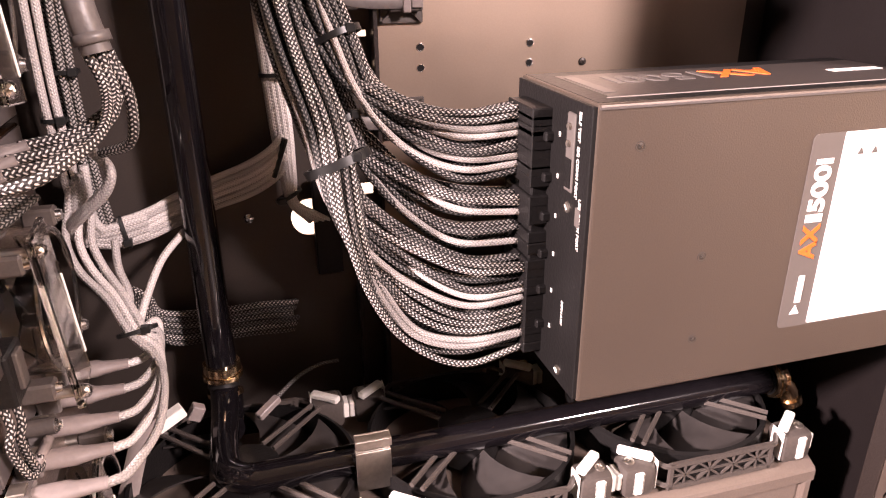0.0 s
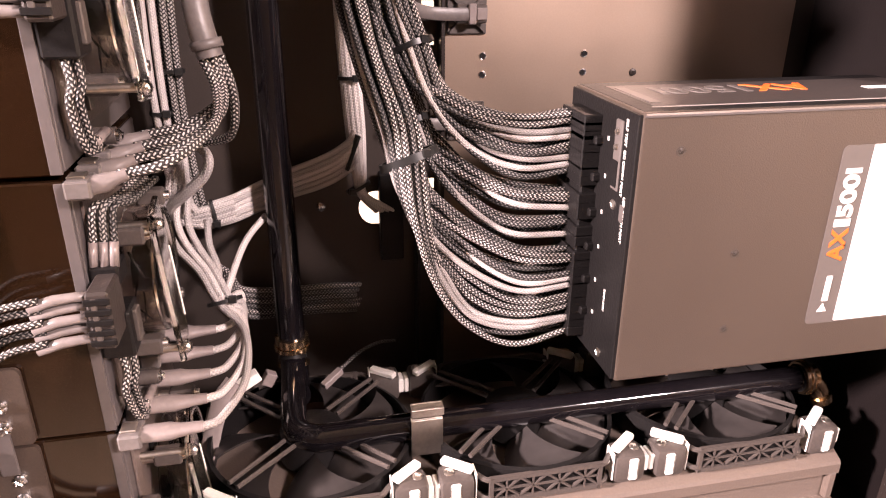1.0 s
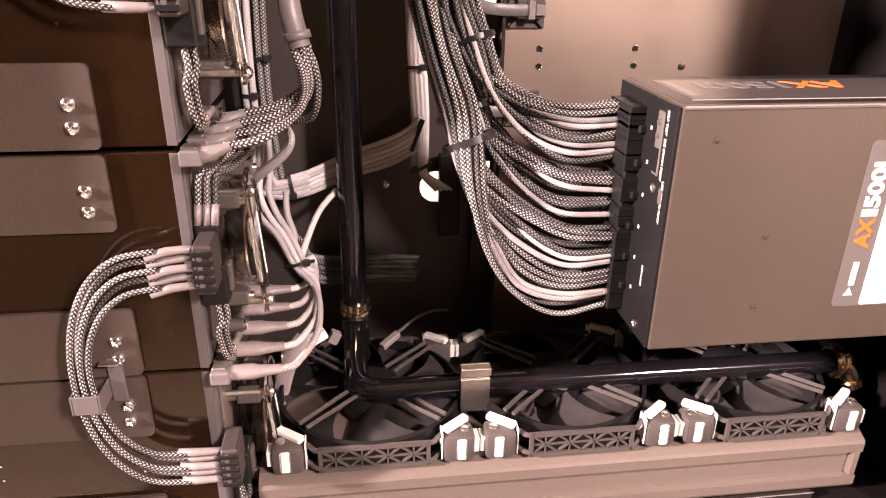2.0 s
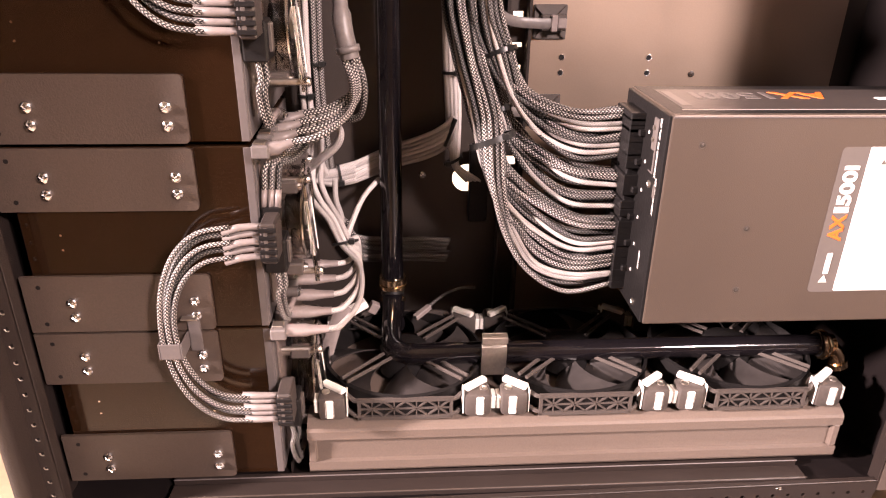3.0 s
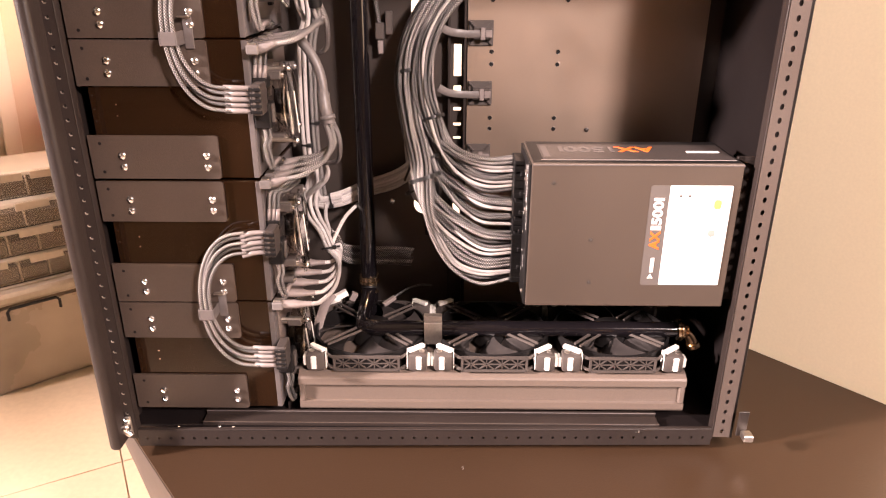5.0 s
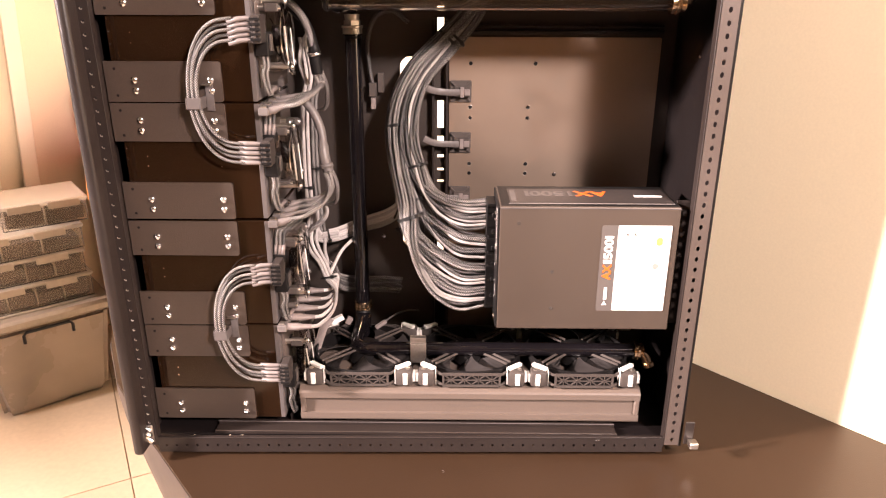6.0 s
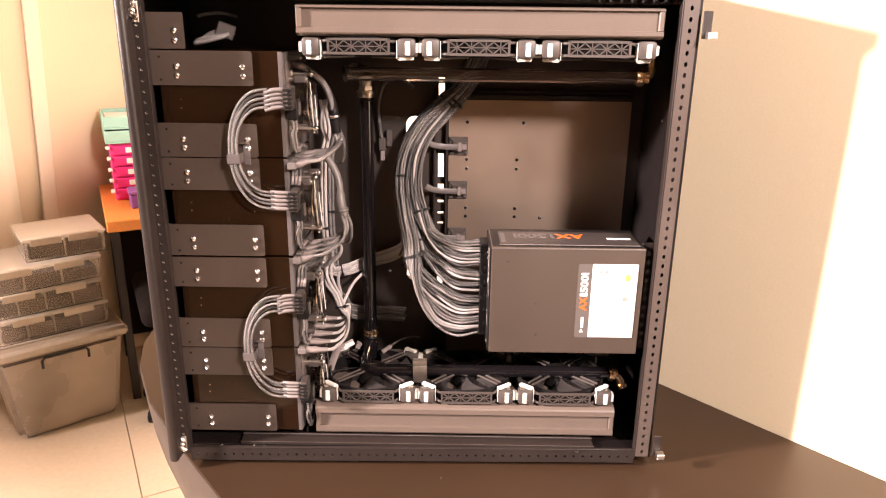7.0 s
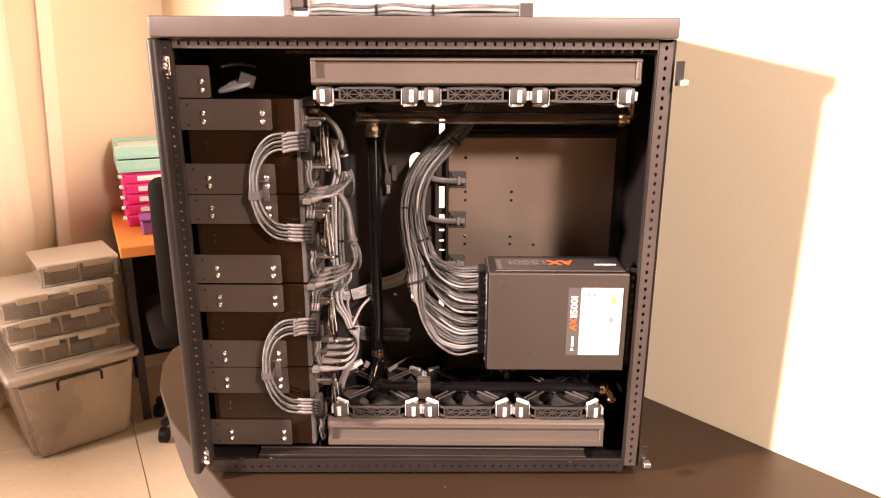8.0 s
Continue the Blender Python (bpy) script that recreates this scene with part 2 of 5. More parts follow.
def join(*bms):
    out = bmesh.new()
    for bm in bms:
        me = bpy.data.meshes.new("tmp")
        bm.to_mesh(me)
        bm.free()
        out.from_mesh(me)
        bpy.data.meshes.remove(me)
    return out


def moved(bm, m):
    bmesh.ops.transform(bm, matrix=m, verts=bm.verts)
    return bm


def spline(pts, n=8):
    """A Catmull-Rom line through the points."""
    p = [Vector(q) for q in pts]
    p = [2 * p[0] - p[1]] + p + [2 * p[-1] - p[-2]]
    out = []
    for i in range(1, len(p) - 2):
        for k in range(n):
            t = k / n
            a, b, c, d = p[i - 1], p[i], p[i + 1], p[i + 2]
            out.append(0.5 * (2 * b + (c - a) * t + (2 * a - 5 * b + 4 * c - d) * t * t + (3 * b - a - 3 * c + d) * t ** 3))
    out.append(p[-2])
    return out


def tube(line, r, seg=8, flat=1.0, caps=True, side=None):
    """A round or flat tube along a line, with UV in metres along it and turns round it."""
    line = [Vector(q) for q in line]
    bm = bmesh.new()
    uv = bm.loops.layers.uv.new("UVMap")
    rings, dist, s = [], [], 0.0
    tan = (line[1] - line[0]).normalized()
    ref = Vector(side) if side else Vector((0, 0, 1)) if abs(tan.z) < 0.9 else Vector((1, 0, 0))
    nor = (ref - tan * ref.dot(tan)).normalized()
    for i, q in enumerate(line):
        t = (line[min(i + 1, len(line) - 1)] - line[max(i - 1, 0)]).normalized()
        nor = (nor - t * nor.dot(t)).normalized()
        bi = t.cross(nor)
        if i:
            s += (q - line[i - 1]).length
        dist.append(s)
        rr = r(i / (len(line) - 1)) if callable(r) else r
        rings.append([bm.verts.new(q + rr * (math.cos(2 * math.pi * k / seg) * nor + flat * math.sin(2 * math.pi * k / seg) * bi)) for k in range(seg)])
    for i in range(len(rings) - 1):
        for k in range(seg):
            j = (k + 1) % seg
            f = bm.faces.new((rings[i][k], rings[i][j], rings[i + 1][j], rings[i + 1][k]))
            f.smooth = True
            for lp, (a, b) in zip(f.loops, ((i, k), (i, k + 1), (i + 1, k + 1), (i + 1, k))):
                lp[uv].uv = (dist[a], b / seg)
    if caps:
        bm.faces.new(rings[0][::-1])
        bm.faces.new(rings[-1])
    bmesh.ops.recalc_face_normals(bm, faces=bm.faces)
    return bm


def perforated(n, pitch, width, thick, hw, hh, lead=0.0):
    """A strip along x with n holes, from x=0, y 0 to thick, z 0 to width. hw, hh: half sizes of a hole."""
    bm = bmesh.new()
    for y in (0, thick):
        for i in range(n):
            cx, cz = lead + pitch * (i + 0.5), width / 2
            a0 = 0 if i == 0 else lead + pitch * i
            a1 = 2 * lead + pitch * n if i == n - 1 else lead + pitch * (i + 1)
            outer = [(a1, cz), (a1, width), (cx, width), (a0, width), (a0, cz), (a0, 0), (cx, 0), (a1, 0)]
            inner = [(cx + hw * math.cos(k * math.pi / 4), cz + hh * math.sin(k * math.pi / 4)) for k in range(8)]
            vo, vi = [bm.verts.new((x, y, z)) for x, z in outer], [bm.verts.new((x, y, z)) for x, z in inner]
            for k in range(8):
                j = (k + 1) % 8
                q = (vo[k], vo[j], vi[j], vi[k])
                bm.faces.new(q if y else q[::-1])
            if y == 0:
                wall = [bm.verts.new((x, thick, z)) for x, z in inner]
                for k in range(8):
                    j = (k + 1) % 8
                    bm.faces.new((vi[k], wall[k], wall[j], vi[j])[::-1])
    total = 2 * lead + pitch * n
    for q in (((0, 0, 0), (total, 0, 0), (total, thick, 0), (0, thick, 0)), ((0, 0, width), (0, thick, width), (total, thick, width), (total, 0, width)),
              ((0, 0, 0), (0, thick, 0), (0, thick, width), (0, 0, width)), ((total, 0, 0), (total, 0, width), (total, thick, width), (total, thick, 0))):
        bm.faces.new([bm.verts.new(p) for p in q])
    bmesh.ops.remove_doubles(bm, verts=bm.verts, dist=1e-6)
    return bm


def screw(name, parent, c, n=(0, -1, 0), r=0.0045, h=0.003, mat=None):
    """A pan-head screw with a cross slot, standing on its surface."""
    c, n = Vector(c), Vector(n)
    bm = join(cyl(c, c + n * h * 0.55, r, r * 0.95, 12), cyl(c + n * h * 0.55, c + n * h, r * 0.95, r * 0.45, 12))
    u = n.orthogonal().normalized()
    for d in (u, n.cross(u)):
        bm = join(bm, cyl(c + n * h * 1.02 - d * r * 0.5, c + n * h * 1.02 + d * r * 0.5, r * 0.13, seg=4))
    return part(name, bm, mat or NICKEL, parent, "", True)


# ---- room ----
A = Vector((0.658, -0.753, 0))   # along the wall behind the table
B = Vector((0.753, 0.658, 0))    # from the room towards that wall
TW = Vector((0.48, 0.52, 0))     # a point at the foot of that wall


def room_box(a0, a1, b0, b1, z0, z1, bevel=0.0):
    """A box in the room's own directions: a along the table's wall, b from it into the room (negative)."""
    m = Matrix(((A.x, B.x, 0, TW.x), (A.y, B.y, 0, TW.y), (0, 0, 1, 0), (0, 0, 0, 1)))
    return moved(box(a0, a1, b0, b1, z0, z1, bevel), m)


ROOM = Matrix(((A.x, B.x, 0, TW.x), (A.y, B.y, 0, TW.y), (0, 0, 1, 0), (0, 0, 0, 1)))
H = 3.2
tagged(part("wall_table_side", room_box(-2.3, 3.4, 0.0, 0.1, 0, H), WALL), "cream painted wall behind the table", "wall", kind="structure")
tagged(part("wall_far", room_box(-2.4, -2.3, -6.3, 0.0, 0, H), SHADED_CREAM), "cream painted wall behind the storage boxes", "wall", kind="structure")
tagged(part("wall_window_side", room_box(-2.3, 3.4, -6.3, -6.2, 0, H), UNSEEN_WALL), "unseen beige wall, darkened to cut bounced light", "wall", kind="structure")
tagged(part("wall_back", room_box(3.4, 3.5, -6.3, 0.1, 0, H), UNSEEN_WALL), "unseen beige wall, darkened to cut bounced light", "wall", kind="structure")
tagged(part("ceiling", room_box(-2.4, 3.5, -6.3, 0.1, H, H + 0.1), CEILING), "unseen plain ceiling, darkened to cut bounced light", "ceiling", kind="structure")
floor = tagged(part("floor", room_box(-2.4, 3.5, -6.3, 0.1, -0.06, -0.004), GROUT), "cream tiled floor with narrow joints", "floor", kind="structure")
tile_mesh = None
turn_c, turn_s = math.cos(radians(-12)), math.sin(radians(-12))
for i in range(-10, 14):
    for j in range(-14, 6):
        u, v = 0.6 * (i + 0.5), 0.6 * (j + 0.5)
        ca, cb = -1.272 + u * turn_c - v * turn_s, -0.552 + u * turn_s + v * turn_c
        if not (-2.45 < ca < 3.45 and -6.25 < cb < 0.15):
            continue
        if tile_mesh is None:
            t0 = part("tile", box(-0.2982, 0.2982, -0.2982, 0.2982, -0.006, 0.0, 0.001), TILE)
            tile_mesh = t0.data
        else:
            t0 = new("tile", tile_mesh)
        t0.parent = floor
        t0.matrix_basis = ROOM @ pose(ca, cb, 0, 0, 0, -12)


# ---- table ----
def table():
    t = thing("table", "dark brown laminate table with a deep undercut edge", "table", (0.1, 0.1, 0))
    line = [(0.62, -0.75), (0.2, -0.27), (-0.19, 0.165), (-0.29, 0.285), (-0.385, 0.43), (-0.455, 0.56), (-0.485, 0.65), (-0.492, 0.72), (-0.47, 0.79), (-0.40, 0.86)]
    line = [(x + (0.012 if y < 0.3 else -0.004), y) for x, y in line]
    w = [(TW + A * a - B * 0.004) for a in (-1.15, 1.75)]
    outline = line + [(w[0].x, w[0].y), (w[1].x, w[1].y)]

    def slab(pts, z0, z1):
        bm = bmesh.new()
        f = bm.faces.new([bm.verts.new((x, y, z0)) for x, y in pts])
        r = bmesh.ops.extrude_face_region(bm, geom=[f])
        bmesh.ops.translate(bm, vec=(0, 0, z1 - z0), verts=[v for v in r["geom"] if isinstance(v, bmesh.types.BMVert)])
        bmesh.ops.recalc_face_normals(bm, faces=bm.faces)
        return bm
    part("tabletop", slab(outline, 0.69, 0.72), TABLE, t)
    skirt = bmesh.new()
    rows = []
    for inset, drop in ((-0.001, 0.0), (-0.002, 0.08), (0.004, 0.5), (0.016, 0.98), (0.034, 1.0), (0.034, 0.25), (0.010, 0.0)):
        row = []
        for i, (x, y) in enumerate(line):
            (xa, ya), (xb, yb) = line[max(i - 1, 0)], line[min(i + 1, len(line) - 1)]
            n = Vector((yb - ya, xa - xb)).normalized()
            depth = 0.18 - 0.09 * min(max((y - 0.2) / 0.4, 0), 1)
            row.append(skirt.verts.new((x + n.x * inset, y + n.y * inset, 0.717 - depth * drop)))
        rows.append(row)
    for r in range(len(rows)):
        for i in range(len(line) - 1):
            skirt.faces.new((rows[r][i], rows[r][i + 1], rows[(r + 1) % len(rows)][i + 1], rows[(r + 1) % len(rows)][i]))
    bmesh.ops.recalc_face_normals(skirt, faces=skirt.faces)
    part("edge_skirt", skirt, TABLE_EDGE, t, "grey-brown undercut edge", True)
    for p in (TW - A * 0.9 - B * 0.12, TW + A * 1.6 - B * 0.12, TW - A * 0.9 - B * 0.42, TW + A * 1.5 - B * 0.6):
        part("leg", box(p.x - 0.025, p.x + 0.025, p.y - 0.025, p.y + 0.025, 0, 0.69, 0.003), STEEL_BLACK, t)
    return t


table()

# ---- computer case ----
X0, X1, YF, YB, Z0, Z1 = -0.272, 0.393, 0.256, 0.585, 0.735, 1.366
case = thing("computer_case", "large black steel computer case, side panel off, on a table", "computer case", ((X0 + X1) / 2, 0.42, 0.72))
HOLE_P = 0.0127


def skewed(bm):
    """The front frame stands a little askew: its right side lies further back."""
    for v in bm.verts:
        v.co.y += (v.co.x + 0.262) * 0.0145
    return bm


def upright(x, w, r=0.0030):
    """A perforated front post of the frame."""
    bm = perforated(49, HOLE_P, w, 0.0016, r, r * 0.73, 0.001)
    return moved(bm, Matrix(((0, 0, 1, x), (0, 1, 0, YF), (1, 0, 0, Z0 + 0.003), (0, 0, 0, 1))))


part("post_strip", upright(-0.2705, 0.0135, 0.0016), STEEL_BLACK, case, "perforated black steel strip")
# glints on the lower hole edges, laid on as bright steel arcs
rims = []
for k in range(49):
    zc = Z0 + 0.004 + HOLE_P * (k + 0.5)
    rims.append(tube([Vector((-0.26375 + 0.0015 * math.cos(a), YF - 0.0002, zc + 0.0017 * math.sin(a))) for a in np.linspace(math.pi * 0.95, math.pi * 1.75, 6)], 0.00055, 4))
tagged(part("hole_rims", join(*rims), SATIN_STEEL, case, "glints on the lower edges of the post holes"), kind="stuff")
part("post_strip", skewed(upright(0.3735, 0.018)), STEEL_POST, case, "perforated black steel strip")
part("post_flange", box(-0.2580, -0.2565, YF, YF + 0.010, Z0, Z1, 0.0004), STEEL_BLACK, case)
part("post_flange", skewed(box(0.3716, 0.3732, YF, YF + 0.012, Z0, Z1, 0.0004)), STEEL_BLACK, case)
part("side_channel", box(-0.2805, -0.2680, 0.236, 0.300, 0.7345, Z1, 0.005, 3), STEEL_BLACK, case, "rounded black steel edge channel", True)
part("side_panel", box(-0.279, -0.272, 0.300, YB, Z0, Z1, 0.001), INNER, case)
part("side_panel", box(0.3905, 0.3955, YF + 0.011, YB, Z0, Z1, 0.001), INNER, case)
part("bottom_rail", skewed(moved(perforated(49, HOLE_P, 0.0195, 0.0016, 0.0017, 0.0017, 0.003), Matrix.Translation((-0.2565, YF, 0.7275)))), STEEL_BLACK, case, "perforated black steel rail")
part("bottom_lip", skewed(box(-0.2565, 0.3715, YF, YF + 0.005, 0.7472, 0.7486, 0.0004)), STEEL_BLACK, case)
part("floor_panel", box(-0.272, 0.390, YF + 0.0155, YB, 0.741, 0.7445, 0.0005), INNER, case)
part("floor_rail", box(-0.19, 0.315, 0.270, 0.285, 0.7446, 0.7500, 0.001), STEEL_BLACK, case)
part("floor_rail", box(-0.19, 0.315, 0.2870, 0.292, 0.7446, 0.7525, 0.0008), STEEL_BLACK, case)
# highlights along the rails' top edges, added as thin paler strips
part("rail_edge", box(-0.19, 0.315, 0.2864, 0.2874, 0.7522, 0.7530, 0.0002), CAGE_EDGE, case, "highlight along the floor rail, as a pale strip")
part("rail_edge", box(-0.19, 0.315, 0.2696, 0.2706, 0.7496, 0.7504, 0.0002), BRACKET, case)
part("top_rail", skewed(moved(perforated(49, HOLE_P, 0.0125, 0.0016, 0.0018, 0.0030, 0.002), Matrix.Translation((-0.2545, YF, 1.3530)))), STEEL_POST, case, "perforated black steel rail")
part("inner_rail", moved(perforated(40, HOLE_P, 0.010, 0.0016, 0.0032, 0.0028, 0.002), Matrix.Translation((-0.115, YF + 0.026, 1.346))), STEEL_BLACK, case)
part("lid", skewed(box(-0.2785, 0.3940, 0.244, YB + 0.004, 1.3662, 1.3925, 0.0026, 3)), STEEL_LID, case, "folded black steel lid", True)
for x in (-0.235, 0.345):
    for y in (0.29, 0.55):
        part("foot", cyl((x, y, 0.7205), (x, y, 0.741), 0.014, 0.012, 20), BLACK_PLASTIC, case, "", True)

# tray that divides the case, with cut-outs
TY = 0.459


def tray_piece(x0, x1, z0, z1):
    return box(x0, x1, TY, TY + 0.002, z0, z1)


cols = [(-0.272, 0.038, [(Z0, Z1)]), (0.064, 0.0865, [(Z0, Z1)]), (0.0950, 0.1015, [(Z0, Z1)]), (0.1015, 0.130, [(Z0, Z1)]), (0.130, 0.152, [(Z0, 1.253), (1.280, Z1)]), (0.152, 0.3905, [(Z0, Z1)])]
pieces = [tray_piece(x0, x1, a, b) for x0, x1, spans in cols for a, b in spans]
# oval cable opening between x 0.038 and 0.064
OV = [(0.9285, 0.9545), (1.120, 1.190)]
z = Z0
for a, b in OV:
    pieces.append(tray_piece(0.038, 0.064, z, a))
    z = b
pieces.append(tray_piece(0.038, 0.064, z, Z1))
for a, b in OV:
    for end, s in ((a, 1), (b, -1)):
        bm = bmesh.new()
        arc = [(0.051 + 0.013 * math.cos(k * math.pi / 10), end + s * (0.013 - 0.013 * math.sin(k * math.pi / 10))) for k in range(11)]
        for c0, c1, corner in ((0, 5, (0.064, end)), (5, 10, (0.038, end))):
            for k in range(c0, c1):
                bm.faces.new([bm.verts.new((px, TY, pz)) for px, pz in (arc[k], arc[k + 1], corner)])
        bmesh.ops.recalc_face_normals(bm, faces=bm.faces)
        pieces.append(bm)
# ladder of slots between x 0.0835 and 0.0965
z = Z0
for a, b in ((0.922, 0.942), (0.954, 0.962), (1.024, 1.0266), (1.040, 1.0432), (1.058, 1.0618), (1.080, 1.087), (1.098, 1.134), (1.200, 1.238)):
    pieces.append(tray_piece(0.0865, 0.0950, z, a))
    z = b
pieces.append(tray_piece(0.0865, 0.0950, z, Z1))
for piece in pieces:
    part("tray_panel", piece, STEEL_DARK, case, "dark steel tray panel beside cable openings")
part("tray_rib", box(0.0975, 0.1005, TY - 0.012, TY - 0.0001, 0.80, 1.236, 0.0005), STEEL_BLACK, case)
part("tray_rib", box(0.0795, 0.0825, TY - 0.012, TY - 0.0001, 0.80, 1.236, 0.0005), STEEL_BLACK, case)


def tray_plate():
    """The lighter plate on the tray, pierced with pairs of fixing holes."""
    holes = [(0.1295, z) for z in (1.112, 1.126, 1.037, 1.050)] + [(0.2055, z) for z in (1.112, 1.126, 1.037, 1.050)] + [(0.1295, 1.182), (0.213, 1.182)]
    body = part("tray_plate", rounded_plate(0.102, 0.372, 0.80, 1.2145, TY - 0.0025, TY - 0.0003, 0.002), PLATE, case, "brushed grey steel plate with fixing holes")
    for x, z in holes:
        part("fixing_hole", join(cyl((x, TY - 0.0027, z), (x, TY - 0.0023, z), 0.0023, seg=14)), BLACK_PLASTIC, body)
        part("hole_rim", tube([Vector((x + 0.0024 * math.cos(a), TY - 0.0027, z + 0.0024 * math.sin(a))) for a in np.linspace(0, 2 * math.pi, 13)], 0.0004, 4), NICKEL, body)
    for x, z in ((0.245, 1.036),):
        screw("screw", body, (x, TY - 0.0025, z), r=0.0028, h=0.0015, mat=STEEL_DARK)
    return body


tray_plate()
part("rear_lip", box(0.13, 0.372, TY - 0.012, TY - 0.003, 1.2185, 1.2235, 0.001), STEEL_BLACK, case)
part("rear_lip", box(0.13, 0.372, TY - 0.010, TY - 0.003, 1.2265, 1.2295, 0.001), STEEL_BLACK, case)


# ---- power supply ----
def lettering(name, text, size, m, mat, parent, depth=0.0002, bold=0.0, align="LEFT", split=False, span=None):
    cu = bpy.data.curves.new(name, "FONT")
    cu.body, cu.size, cu.extrude, cu.offset, cu.align_x = text, size, depth, bold, align
    tmp = new("tmp_text", cu)
    dg = bpy.context.evaluated_depsgraph_get()
    me = bpy.data.meshes.new_from_object(tmp.evaluated_get(dg))
    bpy.data.objects.remove(tmp)
    bm = bmesh.new()
    bm.from_mesh(me)
    bpy.data.meshes.remove(me)
    bmesh.ops.remove_doubles(bm, verts=bm.verts, dist=1e-6)
    if span:
        xs, ys = [v.co.x for v in bm.verts], [v.co.y for v in bm.verts]
        for v in bm.verts:
            v.co.x = (v.co.x - min(xs)) / (max(xs) - min(xs)) * span[0]
            v.co.y = (v.co.y - min(ys)) / (max(ys) - min(ys)) * span[1]
    moved(bm, m)
    if not split:
        return part(name, bm, mat, parent)
    # one part for each letter
    left = set(bm.verts)
    while left:
        todo, group = [next(iter(left))], set()
        while todo:
            v = todo.pop()
            if v not in group:
                group.add(v)
                todo += [e.other_vert(v) for e in v.link_edges]
        left -= group
        one, index = bmesh.new(), {}
        for v in group:
            index[v] = one.verts.new(v.co)
        for f in {f for v in group for f in v.link_faces}:
            one.faces.new([index[v] for v in f.verts])
        part(name, one, mat, parent)
    bm.free()


PX0, PX1, PY0, PY1, PZ0, PZ1 = 0.160, 0.3605, 0.270, 0.357, 0.896, 1.0460


def power_supply():
    p = thing("power_supply", "grey-black modular power supply with a white rating label", "power supply", (0.262, 0.31, PZ0))
    part("housing", box(PX0, PX1, PY0, PY1, PZ0, PZ1, 0.0012, 2), PSU_BLACK, p)
    part("cover_seam", box(PX0 + 0.0005, PX1, PY0 - 0.0006, PY0 + 0.0005, PZ1 - 0.0022, PZ1 - 0.0012), CAGE_EDGE, p)
    for x, z in ((0.1815, 1.0265), (0.2215, 0.9685), (0.223, 0.9225)):
        screw("screw", p, (x, PY0 + 0.0006, z), r=0.0020, h=0.0009, mat=STEEL_DARK)
        part("screw_seat", tube([Vector((x + 0.0023 * math.cos(a), PY0 + 0.0001, z + 0.0023 * math.sin(a))) for a in np.linspace(0, 2 * math.pi, 13)], 0.0003, 4), COMB, p)
    part("label_ground", rounded_plate(0.2745, 0.3530, 0.9200, 1.0250, PY0 - 0.0004, PY0 + 0.0003, 0.003), LABEL_GREY, p, "grey label with the model name")
    part("rating_label", rounded_plate(0.2928, 0.3525, 0.9210, 1.0250, PY0 - 0.0008, PY0 - 0.0002, 0.001), LABEL_WHITE, p, "white rating label")
    upward = pose(0, 0, 0, 90, 0, 0) @ pose(0, 0, 0, 0, 0, 90)
    lettering("letter", "AX", 0.0150, Matrix.Translation((0.2885, PY0 - 0.0006, 0.9590)) @ upward, PRINT_ORANGE, p, bold=0.0005, split=True, span=(0.0195, 0.0100))
    lettering("letter", "1", 0.0150, Matrix.Translation((0.2885, PY0 - 0.0006, 0.9797)) @ upward, PRINT_WHITE, p, bold=0.0005, split=True, span=(0.0042, 0.0100))
    lettering("letter", "500I", 0.0150, Matrix.Translation((0.2885, PY0 - 0.0006, 0.9850)) @ upward, PRINT_WHITE, p, bold=0.0005, split=True, span=(0.0275, 0.0100))
    part("maker_mark", box(0.2822, 0.2858, PY0 - 0.0008, PY0 - 0.0003, 0.9345, 0.9500), PRINT_WHITE, p)
    part("maker_emblem", cyl((0.2835, PY0 - 0.0008, 0.9295), (0.2835, PY0 - 0.0003, 0.9295), 0.0034, seg=3), PRINT_WHITE, p)
    for k in range(2):
        part("label_mark", cyl((0.3035 + 0.0085 * k, PY0 - 0.0011, 1.0145), (0.3035 + 0.0085 * k, PY0 - 0.0007, 1.0145), 0.0022, seg=3), LABEL_GREY, p)
    part("label_seal", rounded_plate(0.3365, 0.3435, 1.0015, 1.011, PY0 - 0.0011, PY0 - 0.0007, 0.003), PRINT_YELLOW, p, "yellow seal print")
    part("label_seal", rounded_plate(0.3345, 0.3415, 0.973, 0.980, PY0 - 0.0011, PY0 - 0.0007, 0.003), PRINT_GREY, p)
    # top face: band with the model name
    part("top_band", box(PX0 + 0.0015, PX1 - 0.0015, PY0 + 0.0035, PY1 - 0.0015, PZ1 - 0.0002, PZ1 + 0.0002), BLACK_PLASTIC, p, "black coated top face")
    part("top_border", box(0.170, PX1 - 0.004, PY0 + 0.012, PY0 + 0.0128, PZ1 + 0.0002, PZ1 + 0.0005), PRINT_GREY, p)
    part("top_print", box(0.172, PX1 - 0.004, PY0 + 0.014, PY1 - 0.014, PZ1 + 0.0002, PZ1 + 0.0004), COMB, p, "dark band with the model name")
    m1 = Matrix.Translation((0.286, PY1 - 0.030, PZ1 + 0.0006)) @ pose(0, 0, 0, 0, 0, 180)
    lettering("letter", "1500I", 0.027, m1 @ Matrix.Translation((0.0345, -0.005, 0)), LABEL_GREY, p, bold=0.0006, split=True)
    lettering("letter", "AX", 0.027, m1 @ Matrix.Translation((-0.002, -0.005, 0)), PRINT_ORANGE, p, bold=0.0006, split=True)
    part("top_mark", box(0.174, 0.180, PY0 + 0.022, PY1 - 0.022, PZ1 + 0.0003, PZ1 + 0.0008), LABEL_GREY, p)
